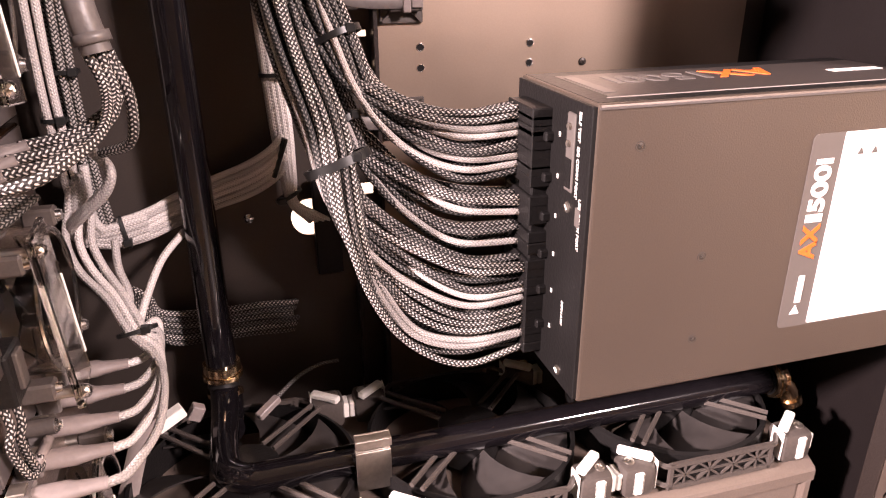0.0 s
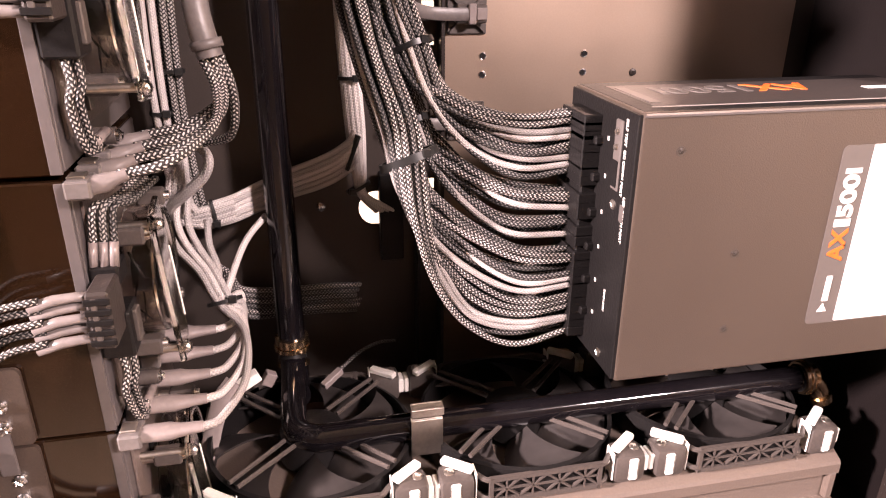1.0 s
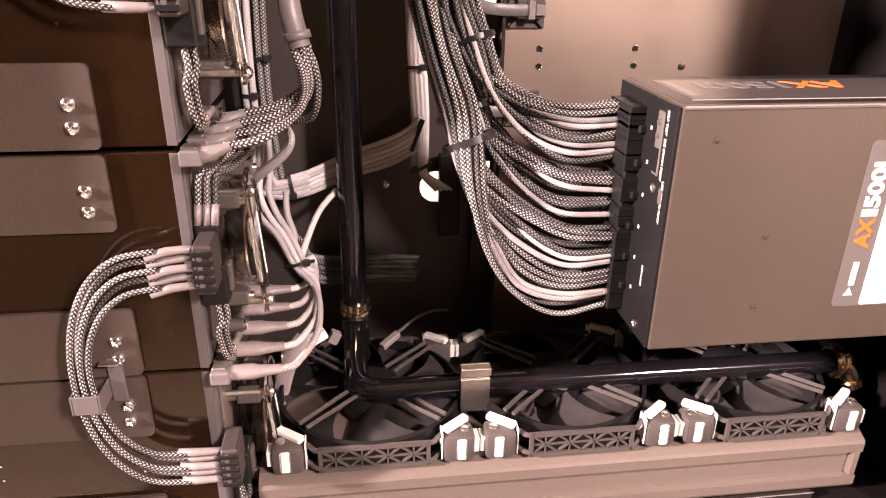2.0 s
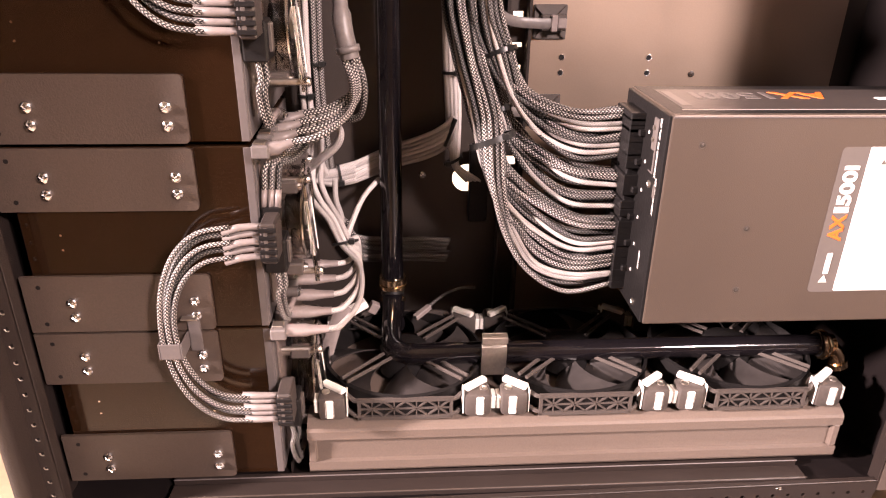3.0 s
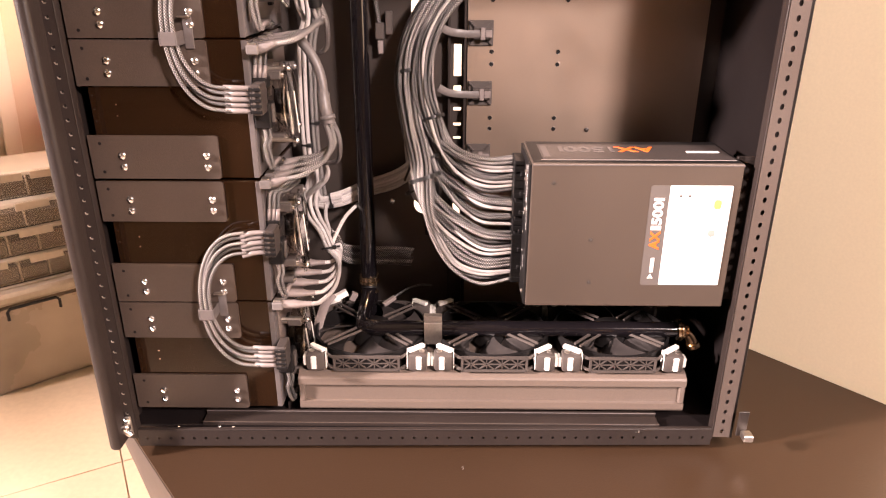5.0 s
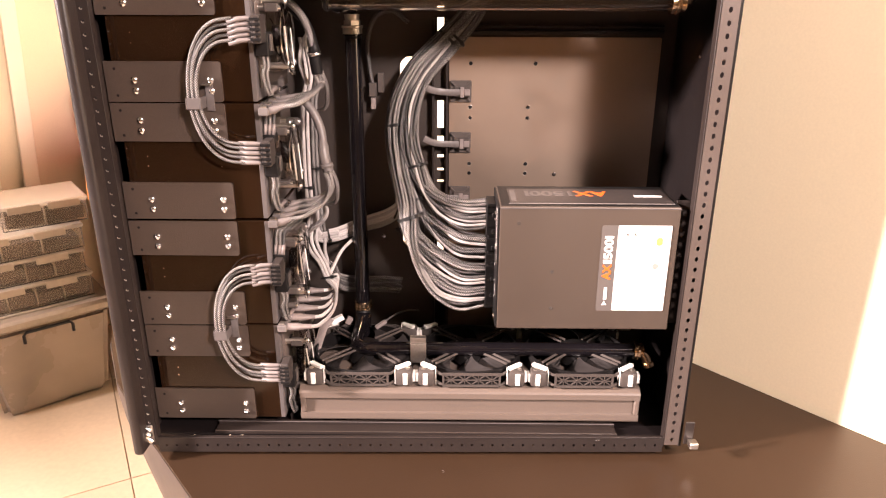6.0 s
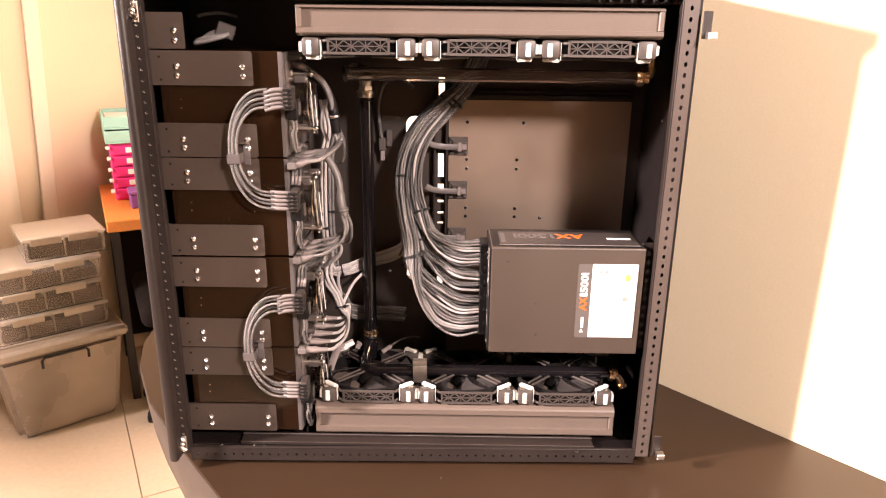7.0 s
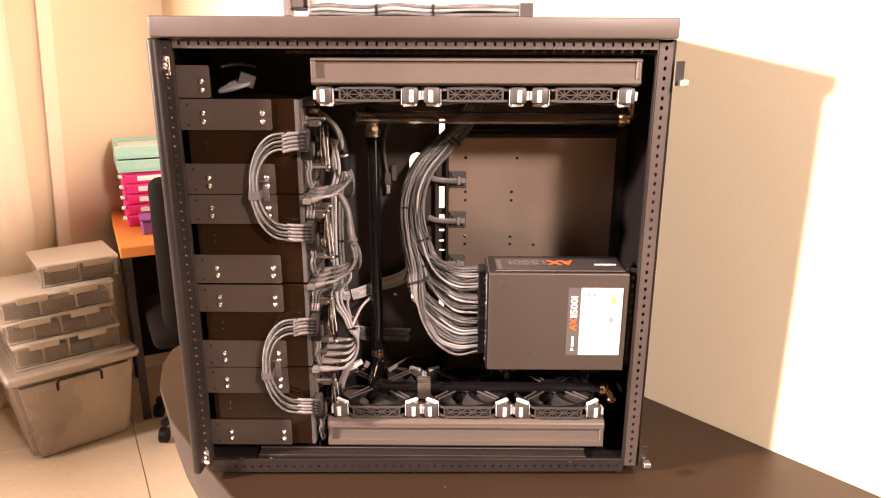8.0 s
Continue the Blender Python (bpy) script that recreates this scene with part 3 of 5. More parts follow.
    part("top_maker_bar", box(0.318, 0.350, PY0 + 0.040, PY0 + 0.046, PZ1 + 0.0003, PZ1 + 0.0008), PRINT_WHITE, p)
    # modular face
    part("socket_panel", box(PX0 - 0.0022, PX0 + 0.001, PY0 + 0.0012, PY1 - 0.0012, PZ0 + 0.0012, PZ1 - 0.0012, 0.0004), BLACK_PLASTIC, p)
    for row, (y, zs) in enumerate(((PY0 + 0.053, 8), (PY0 + 0.073, 8))):
        for k in range(zs):
            z = PZ0 + 0.012 + k * 0.0168
            part("socket", box(PX0 - 0.0105, PX0 - 0.001, y - 0.0085, y + 0.0085, z - 0.0072, z + 0.0072, 0.001), BLACK_PLASTIC, p)
    for k in range(6):
        z = PZ0 + 0.025 + k * 0.0205
        part("latch", box(PX0 - 0.0065, PX0 - 0.001, PY0 + 0.0385, PY0 + 0.0435, z - 0.0024, z + 0.0024, 0.0008), BLACK_PLASTIC, p)
        part("socket_number", box(PX0 - 0.0026, PX0 - 0.0020, PY0 + 0.031, PY0 + 0.0325, z + 0.002, z + 0.0042), PRINT_WHITE, p)
    slot = part("port_panel", box(PX0 - 0.0032, PX0 - 0.001, PY0 + 0.0155, PY0 + 0.0235, 1.002, 1.039, 0.0006), LABEL_GREY, p, "grey port panel")
    part("port", box(PX0 - 0.0036, PX0 - 0.003, PY0 + 0.0165, PY0 + 0.0225, 1.004, 1.018), BLACK_PLASTIC, slot)
    for z in (1.025, 1.033):
        part("button", cyl((PX0 - 0.0046, PY0 + 0.0195, z), (PX0 - 0.003, PY0 + 0.0195, z), 0.0015, seg=10), SATIN_STEEL, slot)
    part("usb_port", box(PX0 - 0.0028, PX0 - 0.002, PY0 + 0.006, PY0 + 0.0105, 0.988, 0.997), LABEL_GREY, p)
    for z in (0.994, 0.904):
        screw("panel_screw", p, (PX0 - 0.0022, PY0 + 0.0195, z), (-1, 0, 0), r=0.0028, h=0.001, mat=SATIN_STEEL)
    # writing runs down the edge of the modular face
    down = Matrix.Translation((PX0 - 0.0026, PY0 + 0.0125, 1.041)) @ Matrix(((0, 0, -1, 0), (0, -1, 0, 0), (-1, 0, 0, 0), (0, 0, 0, 1)))
    lettering("port_text", "SELF TEST  I2C COMM PORT", 0.0032, down, PRINT_WHITE, p, 0.0001, 0.00008)
    down2 = Matrix.Translation((PX0 - 0.0026, PY0 + 0.0080, 1.002)) @ Matrix(((0, 0, -1, 0), (0, -1, 0, 0), (-1, 0, 0, 0), (0, 0, 0, 1)))
    lettering("port_text", "USB COMM PORT", 0.0032, down2, PRINT_WHITE, p, 0.0001, 0.00008)
    down3 = Matrix.Translation((PX0 - 0.0026, PY0 + 0.0190, 0.945)) @ Matrix(((0, 0, -1, 0), (0, -1, 0, 0), (-1, 0, 0, 0), (0, 0, 0, 1)))
    lettering("port_text", "24PIN ATX", 0.0028, down3, PRINT_WHITE, p, 0.0001, 0.00008)
    return p


power_supply()
part("psu_shelf", box(0.1180, 0.3900, 0.338, TY - 0.003, 0.8920, 0.8945, 0.0005), INNER, case, "black steel shelf under the power supply")
part("psu_bracket", box(0.3610, 0.3885, 0.290, 0.294, 0.895, 1.048, 0.0005), STEEL_BLACK, case)


# ---- radiators and fans ----
def radiator(x0, x1, y0, y1, z0, z1, low=0.0142, high=0.0142):
    r = thing("radiator", "long dark grey painted radiator lying in the case", "radiator", ((x0 + x1) / 2, (y0 + y1) / 2, z0))
    # each flange has a sloping front: a strip along x with its profile in y and z
    def flange(za, zb, h, flip):
        prof = [(0.0, 0.0), (0.0, 0.53 * h), (0.0012, 0.69 * h), (0.0095, h), (y1 - y0, h), (y1 - y0, 0.0)]
        bm = bmesh.new()
        ends = [[bm.verts.new((x, y0 + py, zb - (h - pz) if not flip else za + (h - pz))) for py, pz in prof] for x in (x0, x1)]
        for k in range(len(prof)):
            j = (k + 1) % len(prof)
            bm.faces.new((ends[0][k], ends[0][j], ends[1][j], ends[1][k]))
        bm.faces.new(ends[0])
        bm.faces.new(ends[1][::-1])
        bmesh.ops.recalc_face_normals(bm, faces=bm.faces)
        return bm
    part("top_flange", flange(z0, z1, high, False), RADIATOR, r)
    part("bottom_flange", flange(z0, z1, low, True), RADIATOR, r)
    part("side_wall", box(x0 + 0.006, x1 - 0.006, y0 + 0.0045, y1 - 0.004, z0 + low - 0.0002, z1 - high + 0.0002), RADIATOR, r)
    for xa, xb in ((x0, x0 + 0.0065), (x1 - 0.0065, x1)):
        part("end_cheek", box(xa, xb, y0 + 0.0004, y1 - 0.001, z0 + low - 0.0004, z1 - high + 0.0004, 0.0012), RADIATOR, r)
    return r


radiator(-0.0835, 0.3440, 0.286, 0.430, 0.7525, 0.8025)
radiator(-0.0805, 0.3535, 0.268, 0.412, 1.3060, 1.3418, 0.0095, 0.0035)


def case_fan():
    """One 140 mm fan, lying flat, in its own coordinates: centre at the origin, z up from its base; front towards -y."""
    f = thing("case_fan", "grey plastic cooling fan with white corner pads", "fan", (0, 0, 0), "radiator fans", local=True)
    S, hgt = 0.0685, 0.0265
    ring = bmesh.new()
    n = 48
    prof = ((0.0665, 0), (0.0665, 0.0205), (0.0640, 0.0215), (0.0638, 0))
    rows = [[ring.verts.new((r * math.cos(2 * math.pi * k / n), r * math.sin(2 * math.pi * k / n), z)) for k in range(n)] for r, z in prof]
    for i in range(4):
        for k in range(n):
            ring.faces.new((rows[i][k], rows[i][(k + 1) % n], rows[(i + 1) % 4][(k + 1) % n], rows[(i + 1) % 4][k]))
    bmesh.ops.recalc_face_normals(ring, faces=ring.faces)
    part("ring", ring, BLACK_PLASTIC, f, "", True)
    for sx in (-1, 1):
        for sy in (-1, 1):
            c = part("corner", box(min(sx * 0.0450, sx * 0.0668), max(sx * 0.0450, sx * 0.0668), min(sy * 0.0500, sy * S), max(sy * 0.0500, sy * S), 0.001, hgt - 0.0035, 0.0045, 2), GREY_PLASTIC, f, "", True)
            pad = box(-0.0105, 0.0105, -0.0030, 0.0030, hgt - 0.004, hgt + 0.0005, 0.001)
            part("corner_pad", moved(pad, Matrix.Translation((sx * 0.0545, sy * 0.0560, 0)) @ pose(0, 0, 0, 0, 0, -sx * sy * 38)), WHITE_RUBBER, f, "white rubber corner pad")
            part("pad_edge", box(min(sx * 0.0442, sx * 0.0450), max(sx * 0.0442, sx * 0.0450), min(sy * 0.0560, sy * (S - 0.002)), max(sy * 0.0560, sy * (S - 0.002)), 0.004, hgt - 0.002, 0.0003), WHITE_RUBBER, f, "white rubber edge")
            part("side_pad", box(sx * 0.0575 - 0.0033, sx * 0.0575 + 0.0033, min(sy * (S - 0.001), sy * (S + 0.0006)), max(sy * (S - 0.001), sy * (S + 0.0006)), 0.0045, hgt - 0.006, 0.0012), WHITE_RUBBER, f, "white rubber pad")
            part("end_pad", box(min(sx * 0.0655, sx * 0.0698), max(sx * 0.0655, sx * 0.0698), sy * 0.0590 - 0.0055, sy * 0.0590 + 0.0055, 0.0065, hgt - 0.0085, 0.0006), WHITE_RUBBER, f, "white rubber pad")
            screw("screw", f, (sx * 0.0605, sy * 0.0600, hgt - 0.0036), (0, 0, 1), r=0.0032, h=0.0018, mat=SATIN_STEEL)
    # lattice web on the two long sides
    for sy in (-1, 1):
        y0, y1 = sorted((sy * (S - 0.003), sy * (S - 0.0005)))
        bars = [box(-0.036, 0.036, y0, y1, 0.0015, 0.0042), box(-0.036, 0.036, y0, y1, 0.0175, 0.0205), box(-0.0365, -0.034, y0, y1, 0.0015, 0.0205), box(0.034, 0.0365, y0, y1, 0.0015, 0.0205),
                box(-0.034, 0.034, y0 + 0.0006, y1 - 0.0006, 0.0103, 0.0115)]
        for k in range(4):
            c = -0.0255 + 0.017 * k
            for s in (-1, 1):
                bars.append(moved(box(-0.0110, 0.0110, y0 + 0.0003, y1 - 0.0003, -0.0006, 0.0006), Matrix.Translation((c, 0, 0.011)) @ pose(0, 0, 0, 0, s * 38, 0)))
            bars.append(box(c - 0.0005, c + 0.0005, y0 + 0.0005, y1 - 0.0005, 0.004, 0.0178))
        part("lattice", join(*bars), GREY_PLASTIC, f, "grey lattice side web")
        part("web_back", box(-0.034, 0.034, min(y0 + 0.004 * -sy, y1), min(y0 + 0.004 * -sy, y1) + 0.0004, 0.004, 0.0178), BLACK_PLASTIC, f)
        for sx in (-1, 1):
            for z in (0.0048, 0.0188):
                part("side_arm", tube(spline([(sx * 0.0340, sy * 0.0665, z), (sx * 0.0385, sy * 0.0660, z), (sx * 0.0425, sy * 0.0615, z + 0.0004), (sx * 0.0475, sy * 0.0570, z + 0.0006)], 4), 0.0018, 6), GREY_PLASTIC, f, "", True)
    part("hub", join(cyl((0, 0, 0.004), (0, 0, hgt - 0.0025), 0.0215, 0.0205, 32), cyl((0, 0, hgt - 0.0025), (0, 0, hgt - 0.001), 0.0205, 0.018, 32)), BLACK_PLASTIC, f, "", True)
    for q in range(4):
        a = radians(45 + 90 * q)
        u, v = Vector((math.cos(a), math.sin(a), 0)), Vector((-math.sin(a), math.cos(a), 0))
        bars = []
        for s in (-1, 1):
            p0, p1 = u * 0.020 + v * s * 0.0045, u * 0.0665 + v * s * 0.0035
            bars.append(tube([p0 + Vector((0, 0, hgt - 0.002)), p1 + Vector((0, 0, hgt - 0.002))], 0.0016, 6))
        part("strut", join(*bars), GREY_PLASTIC, f, "", True)
    for q in range(7):
        bm = bmesh.new()
        a0 = 2 * math.pi * q / 7
        grid = []
        for i in range(7):
            r = 0.0215 + (0.062 - 0.0215) * i / 6
            half = 0.30 + 0.07 * i / 6
            lean = 0.32 * (i / 6) ** 1.4
            grid.append([bm.verts.new((r * math.cos(a0 + lean + half * (2 * j / 6 - 1)), r * math.sin(a0 + lean + half * (2 * j / 6 - 1)), 0.0045 + 0.0155 * (j / 6) ** 0.8)) for j in range(7)])
        for i in range(6):
            for j in range(6):
                bm.faces.new((grid[i][j], grid[i + 1][j], grid[i + 1][j + 1], grid[i][j + 1]))
        ex = bmesh.ops.extrude_face_region(bm, geom=bm.faces[:])
        bmesh.ops.translate(bm, vec=(0, 0, -0.0014), verts=[v for v in ex["geom"] if isinstance(v, bmesh.types.BMVert)])
        bmesh.ops.recalc_face_normals(bm, faces=bm.faces)
        part("blade", bm, BLADE, f, "", True)
    return f


fan = case_fan()
fan.location = (-0.0078, 0.3565, 0.8029)
for k in (1, 2):
    copy_thing(fan, pose(-0.0078 + 0.1402 * k, 0.3565, 0.8029))
for k in range(3):
    copy_thing(fan, pose(-0.0077 + 0.1440 * k, 0.3390, 1.3056, 180, 0, 0) @ Matrix.Diagonal((1.027, 1, 1, 1)))


# ---- drive cages ----
CZ = (0.7615, 0.8930, 1.0258, 1.1570, 1.2870)
CX0, CX1, CY0, CY1 = -0.2545, -0.1030, 0.2825, 0.4285


def drive_cage():
    """A black drive cage with two side brackets; origin at its lower front corner below the bracket's end."""
    c = thing("drive_cage", "black steel drive cage with bolted side brackets", "drive cage", (0, 0, 0), "stacked drive cages", local=True)
    w, d, h = CX1 - CX0, CY1 - CY0, 0.1305
    part("body", box(0.0, w, 0, d, 0.0004, h, 0.0008), CAGE, c, "gloss black cage panel tinted by floor reflection")
    part("rear_edge", box(w - 0.0045, w + 0.0006, -0.0006, 0.001, 0.001, h - 0.0006, 0.0003), CAGE_EDGE, c, "worn grey sheet edge")
    part("rear_plate", box(w, w + 0.0014, 0.0012, d - 0.002, 0.002, h - 0.0015, 0.0004), CAGE_EDGE, c, "grey steel rear plate")
    for z0, z1 in ((0.0, 0.0430), (0.0885, 0.1305)):
        br = part("bracket", rounded_plate(-0.0075, w - 0.0355, z0 + 0.0004, z1 - 0.0004, -0.0030, -0.0004, 0.003, (0, 1, 1, 0)), BRACKET, c, "matt black bracket")
        zc = z0 + 0.0175
        for x in (0.0235, 0.1045):
            for dz in (-0.0055, 0.0060):
                screw("screw", br, (x + random.uniform(-0.0004, 0.0004), -0.0030, zc + dz + random.uniform(-0.0004, 0.0004)), r=0.0037, h=0.0032)
        for zz in (z0 + 0.007, z1 - 0.008):
            part("hole", cyl((0.0035, -0.0032, zz), (0.0035, -0.0028, zz), 0.0016, seg=10), BLACK_PLASTIC, br)
    for x, z in ((0.024, 0.061), (0.0245, 0.0715), (0.1055, 0.0605)):
        part("rivet_hole", cyl((x, -0.0004, z), (x, 0.0001, z), 0.0008, seg=8), NICKEL, c)
    return c


cage = drive_cage()
cage.location = (CX0, CY0, CZ[0])
cages = [cage] + [copy_thing(cage, pose(CX0, CY0, z)) for z in CZ[1:4]]


# ---- cooling tubes ----
def elbowed(points, r, mat, name, label, cat="coolant tube"):
    t = thing(name, label, cat, points[0])
    pipe = tube(points, r, 20)
    if mat is ACRYLIC:
        bore = tube(points, r * 0.78, 20)
        bmesh.ops.reverse_faces(bore, faces=bore.faces[:])
        pipe = join(pipe, bore)
    part("pipe", pipe, mat, t, "", True)
    for q, n in ((points[0], points[1]), (points[-1], points[-2])):
        d = (Vector(n) - Vector(q)).normalized()
        part("end_seal", cyl(Vector(q) + d * 0.002, Vector(q) + d * 0.0045, r + 0.0012, seg=20), BLACK_PLASTIC, t, "black rubber seal", True)
    return t


VT = (-0.0175, 0.4255)
riser = elbowed(spline([(VT[0], VT[1], 0.850), (VT[0], VT[1], 1.02), (VT[0], VT[1], 1.219)], 4), 0.0098, TUBE, "coolant_tube", "upright glossy black coolant tube")
drop_line = spline([(-0.0178, 0.4245, 0.846), (-0.0180, 0.4200, 0.838), (-0.0185, 0.400, 0.831), (-0.019, 0.372, 0.8300), (-0.016, 0.350, 0.8295), (-0.004, 0.3405, 0.8300), (0.02, 0.3395, 0.8305), (0.18, 0.3405, 0.8305), (0.348, 0.341, 0.8300)], 10)
lower = elbowed(drop_line, 0.0090, TUBE, "coolant_tube", "glossy black coolant tube bent over the lower fans")
upper = elbowed([Vector((x, 0.335, 1.2585)) for x in np.linspace(-0.036, 0.348, 12)], 0.0088, ACRYLIC, "coolant_tube", "smoked clear coolant tube under the upper fans")


def fitting(p, axis, label="polished brass compression fitting", metal=BRASS, k=1.0):
    """A compression fitting: a knurled ring, a collar and a hexagon."""
    p, a = Vector(p), Vector(axis)
    f = thing("tube_fitting", label, "tube fitting", p, "tube fittings")
    part("collar", cyl(p, p + a * 0.006 * k, 0.0120, seg=24), metal, f, "", True)
    part("ring", cyl(p + a * 0.0065 * k, p + a * 0.0095 * k, 0.0130, seg=24), metal, f, "", True)
    part("hexagon", cyl(p + a * 0.0100 * k, p + a * 0.0155 * k, 0.0108, seg=6), metal, f)
    part("neck", cyl(p + a * 0.0155 * k, p + a * 0.0225 * k, 0.0085, 0.0095, seg=20), metal, f, "", True)
    return f


fitting((VT[0], VT[1], 0.859), (0, 0, -1))
swivel = thing("elbow_fitting", "glossy black elbow with a brass swivel ring below the riser", "tube fitting", (VT[0], VT[1], 0.83))
part("ring", cyl((VT[0], VT[1] - 0.001, 0.8345), (VT[0], VT[1], 0.8372), 0.0118, seg=24), BRASS, swivel, "brass swivel ring", True)
part("body", tube(spline([(VT[0], VT[1], 0.8345), (VT[0], VT[1] - 0.003, 0.8270), (VT[0], VT[1] - 0.012, 0.8215), (VT[0], VT[1] - 0.024, 0.8230)], 5), 0.0108, 16), TUBE, swivel, "", True)
fitting((VT[0], VT[1], 1.220), (0, 0, 1), "nickel compression fitting at the top of the tube", SATIN_STEEL)
fitting((0.3440, 0.341, 0.8300), (1, 0, 0), k=0.55)
fitting((0.3420, 0.335, 1.2585), (1, 0, 0), k=0.7)


def elbow(c, d0, d1, mat, label, r=0.0098):
    c, d0, d1 = Vector(c), Vector(d0), Vector(d1)
    e = thing("elbow_fitting", label, "tube fitting", c)
    part("body", tube(spline([c + d0 * 0.020, c + d0 * 0.008, c + d1 * 0.008, c + d1 * 0.020], 5), r, 16), mat, e, "", True)
    part("port", cyl(c + d1 * 0.018, c + d1 * 0.026, r * 1.25, seg=20), mat, e, "", True)
    return e


elbow((0.3590, 0.338, 0.826), (-0.25, 0, 0.1), (0.25, 0, -0.6), BRASS, "polished brass elbow fitting at the lower radiator", 0.0065)
elbow((0.3620, 0.335, 1.264), (-0.25, 0, 0), (0, 0, 1.0), BRASS, "polished brass elbow fitting at the upper radiator", 0.0078)
elbow((-0.0175, 0.410, 1.258), (0, 0.75, -0.3), (-0.3, -1.6, 0.0), TUBE, "black elbow fitting at the upper tube")


def tube_clip(x):
    c = thing("tube_clip", "bent satin steel clip holding the coolant tube", "clip", (x, 0.335, 0.829))
    bm = join(box(x - 0.0102, x + 0.0102, 0.3262, 0.3278, 0.8170, 0.8440, 0.0004), box(x - 0.0102, x + 0.0102, 0.3278, 0.3310, 0.8425, 0.8440, 0.0003), box(x - 0.0098, x + 0.0098, 0.3295, 0.3310, 0.8440, 0.8545, 0.0003), box(x - 0.0102, x + 0.0102, 0.3235, 0.3310, 0.8528, 0.8543, 0.0003), box(x - 0.0102, x + 0.0102, 0.3228, 0.3240, 0.8488, 0.8543, 0.0003))
    part("strap", bm, SATIN_STEEL, c)
    return c


tube_clip(0.0645)


# ---- cables of the power supply ----
def lerp(a, b, t):
    return Vector(a) + (Vector(b) - Vector(a)) * t


TRUNKS = {
    "low": ([(0.150, 0.320, 0.955), (0.120, 0.322, 0.957), (0.092, 0.325, 0.972), (0.073, 0.326, 0.990), (0.062, 0.330, 1.008)],
            [(0.150, 0.320, 0.906), (0.116, 0.322, 0.900), (0.087, 0.324, 0.913), (0.067, 0.324, 0.946), (0.055, 0.326, 0.985)],
            [(0.052, 0.345, 1.030), (0.043, 0.372, 1.068), (0.037, 0.400, 1.108), (0.043, 0.418, 1.145), (0.064, 0.428, 1.183), (0.098, 0.436, 1.217), (0.130, 0.440, 1.250), (0.150, 0.442, 1.290)]),
    "middle": ([(0.150, 0.330, 0.990), (0.118, 0.334, 0.992), (0.094, 0.342, 1.003), (0.078, 0.352, 1.017)],
               [(0.150, 0.330, 0.963), (0.115, 0.334, 0.963), (0.090, 0.342, 0.980), (0.074, 0.352, 1.003)],
               [(0.066, 0.359, 1.026), (0.055, 0.375, 1.062), (0.048, 0.395, 1.103), (0.051, 0.412, 1.142), (0.069, 0.426, 1.178), (0.100, 0.434, 1.213), (0.132, 0.440, 1.250), (0.152, 0.442, 1.290)]),
    "high": ([(0.150, 0.335, 1.033), (0.122, 0.336, 1.030), (0.098, 0.342, 1.036), (0.080, 0.354, 1.050)],
             [(0.150, 0.335, 1.002), (0.119, 0.336, 1.000), (0.092, 0.342, 1.014), (0.075, 0.354, 1.036)],
             [(0.065, 0.366, 1.066), (0.057, 0.380, 1.098), (0.057, 0.400, 1.135), (0.072, 0.420, 1.168), (0.103, 0.433, 1.203), (0.134, 0.440, 1.243), (0.154, 0.442, 1.290)]),
}
ROWS_OF = {
    "low": [(0.00, "bdb"), (0.09, "bdb"), (0.20, "ddb"), (0.31, "wdd"), (0.39, "wdb"), (0.49, "bdd"), (0.58, "bdb"), (0.68, "bdd"), (0.79, "wdb"), (0.88, "wdb"), (1.0, "bdb")],
    "middle": [(0.0, "bdd"), (0.17, "bdb"), (0.35, "wdd"), (0.72, "dbd"), (0.95, "wdb")],
    "high": [(-0.03, "bdb"), (0.08, "bdd"), (0.22, "wdb"), (0.31, "wdb"), (0.46, "bdb"), (0.60, "ddd"), (0.76, "wdd"), (0.88, "wdb"), (1.05, "dbd")],
}
SLEEVES = {"p": BRAID_PALE, "b": BRAID, "g": BRAID_DENSE, "d": BRAID_DARK, "w": BRAID_WHITE}
WORDS = {"b": "black and white braided", "g": "grey braided", "d": "black braided", "w": "pale grey sleeved"}
WIRE = 0.00190


def packed(n):
    """Places of n wires packed close together."""
    spots = [(0.0, 0.0)]
    ring = 1
    while len(spots) < n:
        for k in range(6 * ring):
            a = 2 * math.pi * k / (6 * ring) + ring * 0.3
            spots.append((ring * 0.0041 * math.cos(a), ring * 0.0041 * math.sin(a)))
        ring += 1
    return spots[:n]


rng = random.Random(7)
